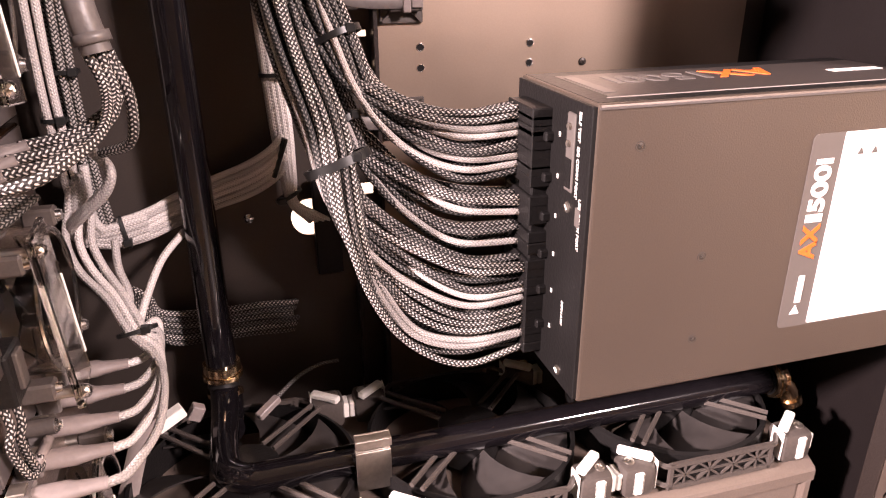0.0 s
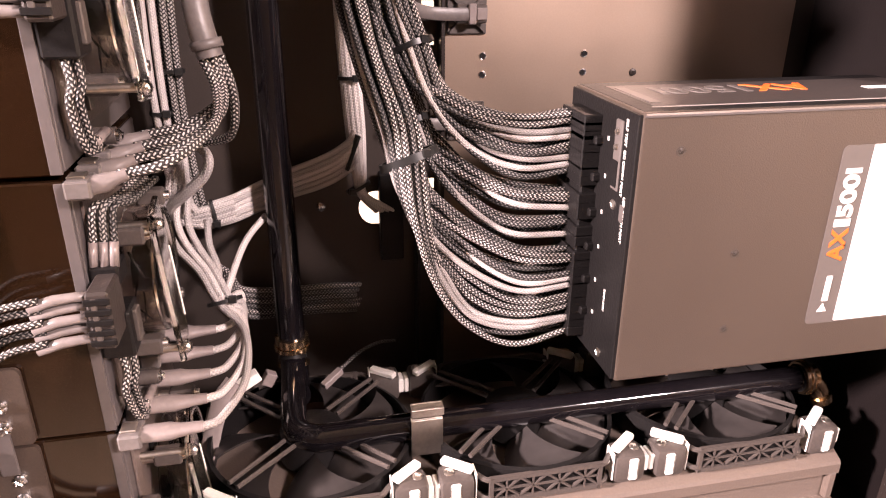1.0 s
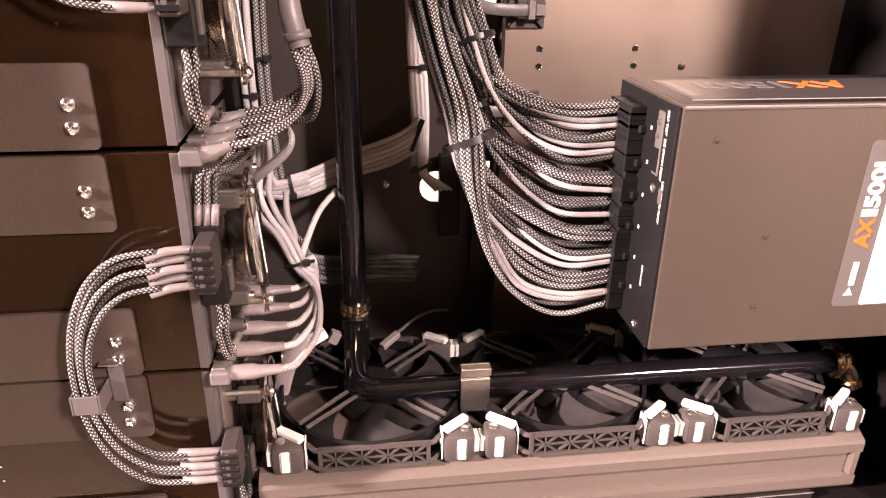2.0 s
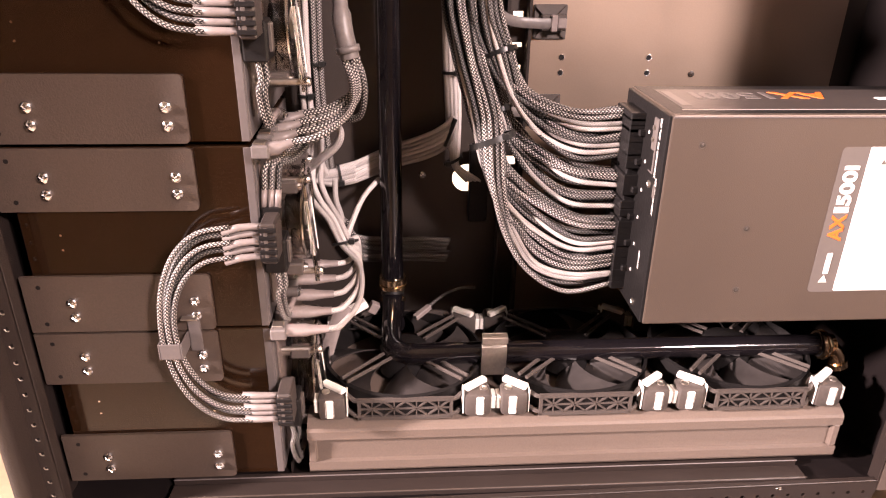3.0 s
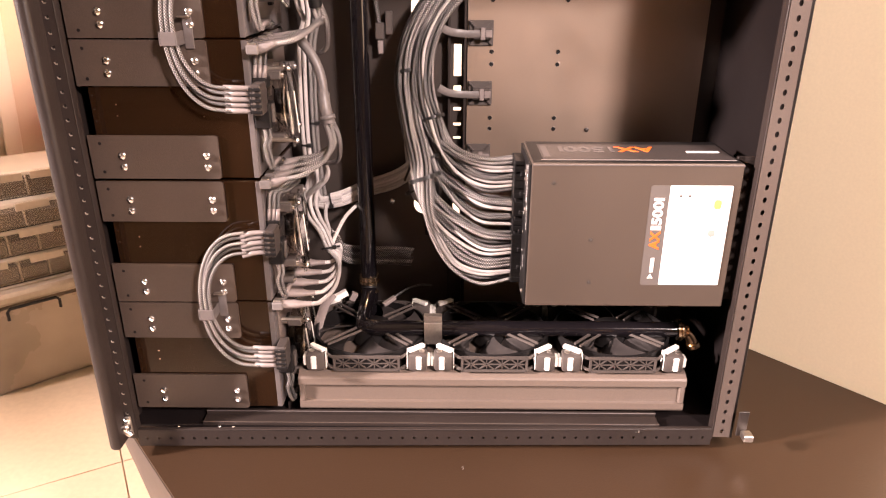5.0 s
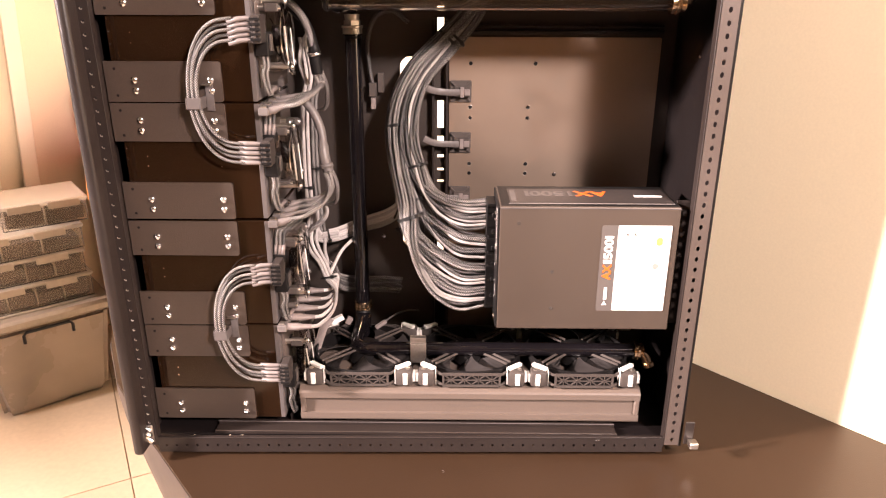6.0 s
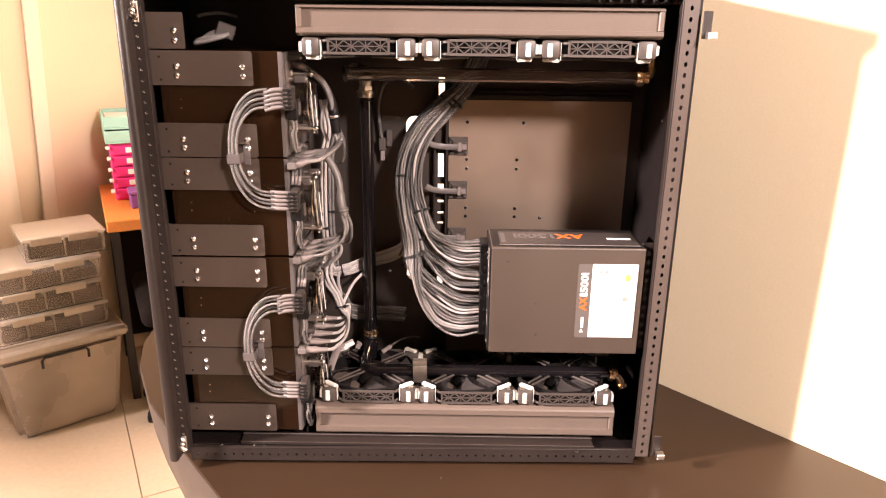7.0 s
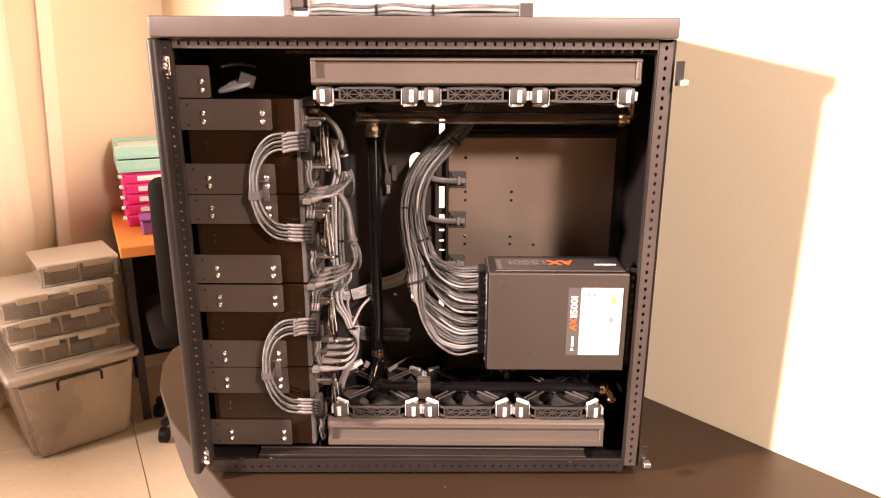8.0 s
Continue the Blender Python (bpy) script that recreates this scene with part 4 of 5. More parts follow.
for trunk, (hi, lo, up) in TRUNKS.items():
    rows = ROWS_OF[trunk]
    spots = packed(3 * len(rows))
    spots.sort(key=lambda s: (s[0] - s[1], s[1]))
    k = 0
    for f, mats in rows:
        start = lerp(hi[0], lo[0], f)
        cable = thing("psu_cable", f"{WORDS[mats[0]]} cable plugged into the power supply", "cable", start, "power supply cables")
        plug_y = 0.3245
        part("plug", box(0.1475, 0.1590, plug_y - 0.013, plug_y + 0.020, start.z - 0.0030, start.z + 0.0030, 0.0006), BLACK_PLASTIC, cable)
        for c, mk in enumerate(mats):
            sx, sy = spots[k]
            k += 1
            dy = -0.0045 + 0.0068 * c
            dz = rng.uniform(-0.0022, 0.0022)
            pts = []
            for i in range(len(hi)):
                t = i / (len(hi) - 1)
                q = lerp(hi[i], lo[i], f)
                q += Vector((t * t * sx, dy * (1 - t) + t * t * sy * 0.8, dz * (1 - t) + rng.uniform(-0.0020, 0.0020) * (i > 0)))
                pts.append(q)
            for i, q in enumerate(up):
                j = 0.0020 if i % 3 else 0.0007
                pts.append(Vector(q) + Vector((sx + rng.uniform(-j, j), sy + rng.uniform(-j, j), 0)))
            part("wire", tube(spline(pts, 7), WIRE, 8), SLEEVES[mk], cable)


def zip_tie(c, axis, rx, ry, width=0.0032, mat=None, tail=None):
    """A strap round a bundle, with its square head."""
    c, a = Vector(c), Vector(axis).normalized()
    u = Vector((0, -1, 0))
    u = (u - a * u.dot(a)).normalized()
    v = a.cross(u)
    z = thing("zip_tie", "black plastic zip tie round a cable bundle", "zip tie", c, "zip ties")
    bm = bmesh.new()
    n = 20
    rows = []
    for s, k in ((-0.5, 1.0), (0.5, 1.0), (0.5, 1.14), (-0.5, 1.14)):
        rows.append([bm.verts.new(c + a * width * s + k * (u * ry * math.cos(2 * math.pi * i / n) + v * rx * math.sin(2 * math.pi * i / n))) for i in range(n)])
    for r in range(4):
        for i in range(n):
            bm.faces.new((rows[r][i], rows[r][(i + 1) % n], rows[(r + 1) % 4][(i + 1) % n], rows[(r + 1) % 4][i]))
    bmesh.ops.recalc_face_normals(bm, faces=bm.faces)
    part("strap", bm, mat or TIE, z, "", True)
    h = c + u * ry * 1.15 * 0.8 + v * rx * 0.6
    part("head", box(h.x - 0.0024, h.x + 0.0024, h.y - 0.0020, h.y + 0.0020, h.z - 0.0022, h.z + 0.0022, 0.0005), mat or TIE, z)
    return z


zip_tie((0.0565, 0.335, 1.012), (-0.35, 0.25, 1), 0.0150, 0.0125, 0.0045)
zip_tie((0.064, 0.360, 1.028), (-0.4, 0.25, 1), 0.0098, 0.0088)
zip_tie((0.064, 0.367, 1.068), (-0.35, 0.3, 1), 0.0115, 0.0105)
zip_tie((0.0385, 0.400, 1.110), (-0.1, 0.4, 1), 0.0130, 0.0125)
zip_tie((0.0995, 0.435, 1.2135), (0.7, 0.15, 0.75), 0.0130, 0.0125)
zip_tie((0.111, 0.4355, 1.213), (0.7, 0.15, 0.75), 0.0112, 0.0110)


# ---- bridge cables in front of the cages ----
def bridge(z_top, z_bot, x_left, colours):
    """Five sleeved wires that leave a comb plug, swing out in front of the cages and come back to a second plug."""
    zc = (z_top + z_bot) / 2
    b = thing("bridge_cable", "looped black and white braided cable in front of the drive cages", "cable", (x_left, 0.272, zc), "bridge cables")
    for z, tilt in ((z_top, 1), (z_bot, -1)):
        part("comb_plug", box(-0.0985, -0.0885, 0.2620, 0.2860, z - 0.0140, z + 0.0140, 0.0012), COMB, b, "dark grey comb plug")
        for r in range(5):
            part("plug_fin", box(-0.0990, -0.0880, 0.2605, 0.2622, z - 0.0116 + 0.0050 * r, z - 0.0086 + 0.0050 * r, 0.0004), BLACK_PLASTIC, b)
        part("plug_rib", box(-0.0960, -0.0935, 0.2608, 0.2622, z - 0.0115, z + 0.0115, 0.0003), GREY_PLASTIC, b)
    for i, mk in enumerate(colours):
        o = i - 2
        y = 0.2655 + 0.0016 * (i % 2) + 0.002
        zt, zb = z_top - o * 0.0053, z_bot + o * 0.0052
        pack = Vector((0.0023 * o, -0.0018 + 0.0036 * (i % 2), 0))
        pts = []
        for s in range(13):
            a = math.pi * s / 12
            side = math.sin(a) ** 0.8
            zz = zt if a < math.pi / 2 else zb
            mid_z = zc + 0.0010 * o
            pts.append(Vector((-0.1180 + (x_left + pack.x + 0.1180) * side, y - 0.0010 - 0.0012 * side + pack.y * side, mid_z + (zz - mid_z) * math.cos(a) * (1 if a < math.pi / 2 else -1))))
        part("wire", tube(spline(pts, 4), 0.00178, 8), SLEEVES[mk], b)
        part("heat_shrink", tube([Vector((-0.1230, y, zt - 0.0037)), Vector((-0.1120, y, zt - 0.0008)), Vector((-0.1040, y, zt)), Vector((-0.0975, y, zt))], lambda t: 0.0026 - 0.0003 * (t > 0.5), 8), SHRINK_MID, b, "pale grey heat shrink")
        part("heat_shrink", tube([Vector((-0.1230, y, zb + 0.0004)), Vector((-0.1120, y, zb)), Vector((-0.1040, y, zb)), Vector((-0.0975, y, zb))], lambda t: 0.0026 - 0.0003 * (t > 0.5), 8), SHRINK_MID, b, "pale grey heat shrink")
    return b


bridge(1.2330, 1.1050, -0.1650, "bdbdb")
bridge(0.9650, 0.8350, -0.1655, "bdbdb")


def cable_clip(x, z):
    c = thing("cable_clip", "grey steel clip holding the looped cable to a bracket", "clip", (x, 0.272, z), "cable clips")
    part("band", box(x - 0.0068, x + 0.0068, 0.2600, 0.2612, z - 0.0065, z + 0.0055, 0.0005), CAGE_EDGE, c)
    part("band_side", box(x + 0.0068, x + 0.0080, 0.2600, 0.2790, z - 0.0065, z + 0.0055, 0.0004), CAGE_EDGE, c)
    part("band_side", box(x - 0.0080, x - 0.0068, 0.2600, 0.2790, z - 0.0065, z + 0.0055, 0.0004), CAGE_EDGE, c)
    part("tab", box(x + 0.0082, x + 0.0165, 0.2772, 0.2790, z - 0.0105, z + 0.0180, 0.0004), CAGE_EDGE, c)
    part("tab_lip", box(x + 0.0055, x + 0.0165, 0.2715, 0.2772, z + 0.0168, z + 0.0180, 0.0003), SATIN_STEEL, c)
    return c


cable_clip(-0.1645, 1.1590)
cable_clip(-0.1650, 0.8880)


# ---- rear of the cages: boards, small fans, plugs ----
def rear_fan(z):
    """A small clear fan with a bright rim, standing off the rear of a cage, its axis across the case."""
    f = thing("cage_fan", "clear plastic fan with a bright rim behind a drive cage", "fan", (-0.088, 0.335, z - 0.034), "cage fans")
    x0, x1, cy, R = -0.0935, -0.0785, 0.336, 0.0345
    n = 32
    bm = bmesh.new()
    prof = ((x0, R), (x1, R), (x1, R - 0.0032), (x0, R - 0.0032))
    rows = [[bm.verts.new((x, cy + r * math.cos(2 * math.pi * k / n), z + r * math.sin(2 * math.pi * k / n))) for k in range(n)] for x, r in prof]
    for i in range(4):
        for k in range(n):
            bm.faces.new((rows[i][k], rows[i][(k + 1) % n], rows[(i + 1) % 4][(k + 1) % n], rows[(i + 1) % 4][k]))
    bmesh.ops.recalc_face_normals(bm, faces=bm.faces)
    part("ring", bm, CLEAR, f, "clear plastic ring", True)
    part("rim", tube([Vector((x1 + 0.0008, cy + (R - 0.0015) * math.cos(a), z + (R - 0.0015) * math.sin(a))) for a in np.linspace(0, 2 * math.pi, 33)], 0.0011, 6), NICKEL, f, "bright metal rim", True)
    part("hub", cyl((x0 + 0.001, cy, z), (x1 - 0.001, cy, z), 0.0125, seg=24), BLACK_PLASTIC, f, "", True)
    part("hub_label", cyl((x1 - 0.001, cy, z), (x1 - 0.0006, cy, z), 0.0102, seg=24), SATIN_STEEL, f)
    for q in range(7):
        a = 2 * math.pi * q / 7
        bl = box(-0.0006, 0.0006, 0.012, R - 0.0045, -0.0075, 0.0075, 0.0003)
        part("blade", moved(bl, Matrix.Translation(((x0 + x1) / 2, cy, z)) @ pose(0, 0, 0, math.degrees(a), 0, 0) @ pose(0, 0, 0, 0, 28, 0)), CLEAR, f)
    for sy in (-1, 1):
        for sz in (-1, 1):
            y, zz = cy + sy * 0.0305, z + sz * 0.0305
            part("corner_lug", box(x0, x1, y - 0.0045, y + 0.0045, zz - 0.0045, zz + 0.0045, 0.0012), GREY_PLASTIC, f)
            part("standoff", cyl((CX1 + 0.0014, y, zz), (x0, y, zz), 0.0032, seg=10), SATIN_STEEL, f, "", True)
            part("screw_head", cyl((x1, y, zz), (x1 + 0.0025, y, zz), 0.0034, 0.0028, 12), NICKEL, f, "", True)
    return f


def shield(z, lean):
    """A clear acrylic guard on two posts in front of a cage fan; a white strip draws its edge glint."""
    s = thing("fan_guard", "clear acrylic guard standing before a small cage fan", "guard", (-0.074, 0.32, z - 0.04), "fan guards")
    m = Matrix.Translation((-0.0735, 0.3180, z)) @ pose(0, 0, 0, lean, -4, 6)
    part("sheet", moved(box(-0.0016, 0.0016, -0.019, 0.019, -0.040, 0.040, 0.0007), m), CLEAR, s)
    part("edge_strip", moved(box(-0.0020, 0.0020, 0.0175, 0.0192, -0.030, 0.012, 0.0006), m), WHITE_RUBBER, s, "edge reflection drawn as a white strip")
    for zz in (-0.034, 0.034):
        p0 = m @ Vector((0, -0.013, zz))
        part("post", cyl((CX1 + 0.0032, p0.y, p0.z), (p0.x, p0.y, p0.z), 0.0022, seg=10), SATIN_STEEL, s, "", True)
        part("cap", ball((p0.x + 0.002, p0.y, p0.z), 0.0036, 10), NICKEL, s, "", True)
    return s


def power_plug(y, z, drop, mats="bb"):
    """A square power plug on the rear board with a bow of short braided leads hanging in front of it."""
    p = thing("power_plug", "black plug with short braided leads on a rear board", "plug", (-0.096, y, z), "rear power plugs")
    part("body", box(-0.1015, -0.0865, y - 0.0105, y + 0.0100, z - 0.012, z + 0.012, 0.0012), BLACK_PLASTIC, p)
    part("latch", box(-0.0870, -0.0845, y - 0.004, y + 0.004, z - 0.007, z + 0.010, 0.0006), GREY_PLASTIC, p)
    for i, mk in enumerate(mats):
        yy = y - 0.006 + 0.0045 * i
        part("wire", tube(spline([(-0.0945 + 0.003 * i, yy, z - 0.010), (-0.0925 + 0.003 * i, yy - 0.002, z - 0.022), (-0.0945 + 0.003 * i, yy - 0.003, z - drop * 0.6), (-0.0925 + 0.002 * i, yy + 0.004, z - drop), (-0.0905, yy + 0.014, z - drop + 0.003)], 8), 0.0019, 8), SLEEVES[mk], p)
        part("heat_shrink", tube([Vector((-0.0920, yy + 0.009, z - drop + 0.001)), Vector((-0.089, yy + 0.021, z - drop + 0.004))], 0.0024, 8), SHRINK, p)
    return p


def ladder_plugs(z, step):
    """Dark upright leads rising from a comb plug to the board above it."""
    p = thing("board_lead", "short grey leads with pale heat shrink rising to a rear board", "cable", (-0.095, 0.278, z), "board leads")
    part("socket", box(-0.1010, -0.0880, 0.2830, 0.3000, z - 0.006, z + 0.004, 0.001), BLACK_PLASTIC, p)
    for i in range(3):
        x = -0.0990 + 0.0045 * i
        part("heat_shrink", tube([Vector((x, 0.286, z + 0.003)), Vector((x + 0.0012, 0.288, z + 0.015))], 0.0022, 8), SHRINK, p)
        part("wire", tube(spline([(x + 0.0012, 0.288, z + 0.014), (x + 0.003, 0.291, z + 0.030), (x + 0.009, 0.302, z + step), (x + 0.017, 0.322, z + step + 0.004)], 7), 0.0019, 8), SLEEVES["bgd"[i]], p)
    return p


for z in CZ[:4]:
    rear_fan(z + 0.0655)
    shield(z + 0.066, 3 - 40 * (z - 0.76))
    bd = thing("rear_board", "dark circuit board on the rear of a drive cage", "circuit board", (-0.1, 0.36, z + 0.02), "rear boards")
    part("board", box(CX1 + 0.0016, CX1 + 0.0032, 0.292, 0.418, z + 0.014, z + 0.118, 0.0003), PCB, bd)
    r2 = random.Random(int(z * 1000))
    for k in range(9):
        y, zz = r2.uniform(0.30, 0.41), r2.uniform(z + 0.02, z + 0.11)
        part("component", box(CX1 + 0.0033, CX1 + r2.uniform(0.005, 0.010), y - r2.uniform(0.002, 0.006), y + r2.uniform(0.002, 0.006), zz - 0.003, zz + 0.004, 0.0004), r2.choice((BLACK_PLASTIC, GREY_PLASTIC, SATIN_STEEL)), bd)
    for zz in (z + 0.010, z + 0.1225):
        part("standoff", cyl((CX1 + 0.0014, 0.315, zz), (CX1 + 0.017, 0.315, zz), 0.0042, seg=14), GREY_PLASTIC, bd, "", True)
        screw("standoff_screw", bd, (CX1 + 0.017, 0.315, zz), (1, 0, 0), r=0.0034, h=0.0025)
for z in (0.935, 1.075, 1.205, 0.806):
    power_plug(0.2915, z + 0.012, 0.052, "bb" if z != 0.806 else "bd")
for z in (0.978, 1.118):
    ladder_plugs(z, 0.030)
part("case_divider", box(-0.101, -0.0995, 0.30, 0.452, 0.7446, 0.756, 0.0004), STEEL_BLACK, case)


# ---- signal cables with stepped plugs ----
def stepped_plugs(name, label, z0, ys, wire_lines, wire_mat, lift=0.0, tilt=0.0, reach=1.0, girth=0.0023):
    """A stair of flat plugs on the rear of a cage, each with its sleeve of heat shrink and its lead."""
    c = thing(name, label, "cable", (-0.095, ys[0], z0), "signal cables")
    for i, (y, line) in enumerate(zip(ys, wire_lines)):
        z = z0 + lift * i
        part("plug", box(-0.1010, -0.0900, y - 0.0075, y + 0.0075, z - 0.0042, z + 0.0042, 0.0010), SHRINK_DARK, c, "grey plug")
        part("plug_clip", box(-0.1000, -0.0925, y - 0.0040, y + 0.0040, z + 0.0042, z + 0.0056, 0.0004), SATIN_STEEL, c)
        x1, x2, x3 = -0.0950 + 0.018 * reach, -0.0950 + 0.021 * reach, -0.0950 + 0.034 * reach
        part("heat_shrink", tube([Vector((-0.0930, y, z)), Vector((x1, y, z + tilt * 0.6)), Vector((x2, y, z + tilt)), Vector(((x2 + x3) / 2, y + 0.0005, z + tilt * 1.5)), Vector((x3, y + 0.001, z + tilt * 2.0))],
                                 lambda t: (0.0042, 0.0043, 0.0036, 0.0029, girth + 0.0003)[round(4 * t)], 12, 1.35, True, (0, 0, 1)), SHRINK if reach > 0.8 else SHRINK_MID, c, "pale grey heat shrink", True)
        part("wire", tube(spline([Vector((x3 - 0.004, y + 0.0008, z + tilt * 1.9)), Vector((x3 + 0.002, y + 0.0014, z + tilt * 2.2))] + [Vector(q) for q in line], 8), girth, 10), wire_mat, c)
    return c


YS = [0.281, 0.303, 0.325, 0.347, 0.369]
white = []
for i, y in enumerate(YS):
    z = 0.8905 + 0.0022 * i
    t = Vector((-0.0580 + 0.0040 * (i % 3), 0.3740 + 0.004 * (i // 3), 0.9150))
    up = [(-0.0690 + 0.0045 * i, 0.390, 0.9300), (-0.0825 + 0.0058 * i, 0.402 + 0.002 * i, 0.9430), (-0.0885 + 0.0065 * i, 0.412, 0.9570), (-0.0870 + 0.0065 * i, 0.420, 0.9720)]
    if i == 4:
        up = [(-0.0480, 0.394, 0.930), (-0.0400, 0.412, 0.942), (-0.0280, 0.432, 0.950)]
    if i == 3:
        up = [(-0.0580, 0.392, 0.930), (-0.0630, 0.404, 0.942), (-0.0640, 0.414, 0.956)]
    mid = Vector((-0.0410 - 0.0012 * i, y + 0.034 - 0.0042 * i, z + 0.0052))
    white.append([(-0.0520, y + 0.008, z - 0.0002), mid, Vector((-0.0425 - 0.0010 * i, (mid.y + 0.374) / 2 + 0.010, z + 0.0140)), t] + up)
stepped_plugs("signal_cable", "pale grey sleeved signal cables with grey plugs, tied together", 0.8905, YS, white, BRAID_PALE, 0.0022)
zip_tie((-0.0545, 0.3755, 0.9155), (-0.2, 0.4, 1), 0.0098, 0.0072, 0.0022)
part_lead = thing("signal_cable", "pale grey sleeved cables bent into a flat grey ribbon", "cable", (-0.06, 0.43, 0.95), "signal cables")
for i in range(4):
    part("wire", tube(spline([(-0.084 + 0.003 * i, 0.428, 0.985 + 0.004 * i), (-0.0875 + 0.004 * i, 0.426, 0.968), (-0.0845 + 0.004 * i, 0.428, 0.9545 + 0.0012 * i), (-0.074, 0.430, 0.9475 + 0.0030 * i), (-0.062, 0.431, 0.9475 + 0.0036 * i), (-0.048, 0.4345, 0.9500 + 0.0036 * i)], 8), 0.0027, 8), BRAID_PALE, part_lead)
part("wire", tube(spline([(-0.0860, 0.424, 0.957), (-0.0840, 0.414, 0.967), (-0.0720, 0.402, 0.979), (-0.0590, 0.395, 0.992), (-0.0560, 0.394, 1.003), (-0.0640, 0.400, 1.012)], 8), 0.0040, 10, 0.7), BRAID_PALE, part_lead)
rib = [(-0.064, 0.4315, 0.9530), (-0.048, 0.4345, 0.9560), (-0.030, 0.440, 0.9620), (-0.008, 0.4440, 0.9690), (0.008, 0.4400, 0.9750), (0.020, 0.4330, 0.9820), (0.030, 0.4310, 0.9890), (0.036, 0.4380, 0.9940)]
for i in range(6):
    part("ribbon", tube(spline([Vector(q) + Vector((0, 0, (-0.0095 + 0.0038 * i) * (0.8 + 0.2 * min(1, j / 4)))) for j, q in enumerate(rib)], 8), 0.0021, 6), BRAID_PALE, part_lead, "pale woven ribbon strand")
part("ribbon_band", moved(box(-0.0012, 0.0012, -0.0040, 0.0040, -0.0125, 0.0125, 0.0004), Matrix.Translation((0.0325, 0.4325, 0.9915)) @ pose(0, 0, 0, 0, 24, 20)), TIE, part_lead, "black band round the ribbon")
zip_tie((-0.0610, 0.4315, 0.9535), (1, 0.15, 0.15), 0.0095, 0.0040, 0.0022)

# upright leads behind the cages
up_lead = thing("upright_cable", "upright pale grey and braided cables tied behind the cages", "cable", (-0.08, 0.432, 0.93))
for i, (x, y, mk) in enumerate(((-0.0880, 0.4290, "p"), (-0.0825, 0.4300, "p"), (-0.0770, 0.4340, "g"), (-0.0725, 0.4350, "g"), (-0.0800, 0.4380, "g"))):
    part("wire", tube(spline([(x + 0.006, y, 0.948), (x + 0.002, y, 0.985), (x, y, 1.03), (x + 0.0006, y, 1.08), (x + 0.003, y, 1.135), (x + 0.010, y, 1.17), (x + 0.004, y, 1.215)], 6), 0.0024, 8), SLEEVES[mk], up_lead)
zip_tie((-0.0850, 0.4300, 1.0230), (0, 0, 1), 0.0062, 0.0042, 0.0024)
zip_tie((-0.0750, 0.4345, 1.0480), (0, 0, 1), 0.0062, 0.0046, 0.0024)


def fan_out(z_plug, neck, sleeve_pts, sleeve_mat, collar, label):
    """Braided leads that rise from stepped plugs and gather in one thick heat-shrunk sleeve."""
    lines = []
    nk = Vector(neck)
    for i in range(4):
        y = 0.280 + 0.020 * i
        bulge = Vector((nk.x + 0.0015 + 0.0030 * (i % 2), nk.y - 0.006 + 0.004 * i, nk.z - 0.016))
        lines.append([(-0.0580, y + 0.004, z_plug + 0.0085 + 0.001 * i), ((-0.0540 + bulge.x) / 2 + 0.006, (y + bulge.y) / 2 + 0.003, z_plug + 0.0175 + 0.0016 * i), bulge, nk + Vector((0.0030 * (i - 1.5), 0.0030 * (i % 2), 0.0))])
    c = stepped_plugs("signal_cable", label, z_plug, [0.280 + 0.020 * i for i in range(4)], lines, BRAID, 0.0012, 0.0022, 0.55, 0.0024)
    for i in range(2):
        part("wire", tube(spline([nk + Vector((0.003 * i, 0.003, 0.001)), nk + Vector((0.0075, 0.004 + 0.004 * i, -0.013)), nk + Vector((0.0085, 0.008 + 0.004 * i, -0.028)), nk + Vector((0.004, 0.016 + 0.004 * i, -0.045)), nk + Vector((-0.012, 0.030, -0.052))], 8), 0.0023, 8), BRAID, c)
    part("sleeve", tube(spline(sleeve_pts, 8), lambda t: 0.0052 + 0.0014 * (t < 0.35), 12), sleeve_mat, c, "thick heat shrink sleeve", True)
    part("collar", tube([Vector(collar), Vector(collar) + (Vector(sleeve_pts[1]) - Vector(sleeve_pts[0])).normalized() * 0.0045], 0.0082, 14), NICKEL if sleeve_mat is BLACK_PLASTIC else SHRINK_DARK, c)
    return c


fan_out(1.0220, (-0.0425, 0.344, 1.0680), [(-0.0425, 0.344, 1.0670), (-0.0465, 0.346, 1.0860), (-0.0500, 0.356, 1.1120), (-0.0580, 0.360, 1.1320), (-0.0700, 0.364, 1.1480)], SHRINK_DARK, (-0.0433, 0.3443, 1.0710), "braided signal cables gathered in a grey heat shrink sleeve")
fan_out(1.1480, (-0.0500, 0.352, 1.1830), [(-0.0500, 0.352, 1.1800), (-0.0520, 0.350, 1.1980), (-0.0525, 0.349, 1.2160), (-0.0600, 0.347, 1.2370), (-0.0760, 0.344, 1.2540), (-0.0900, 0.340, 1.2640)], BLACK_PLASTIC, (-0.0515, 0.350, 1.2000), "braided signal cables gathered in a black sleeve")
top_lead = thing("signal_cable", "braided signal cable with a pale plug at the top cage", "cable", (-0.095, 0.33, 1.27), "signal cables")
part("heat_shrink", tube([Vector((-0.1000, 0.330, 1.2700)), Vector((-0.0850, 0.332, 1.2660))], 0.0042, 10), SHRINK, top_lead)
part("wire", tube(spline([(-0.087, 0.332, 1.2665), (-0.074, 0.336, 1.2580), (-0.062, 0.342, 1.2440), (-0.055, 0.346, 1.2250), (-0.0530, 0.348, 1.2100)], 8), 0.0040, 10), BRAID, top_lead)
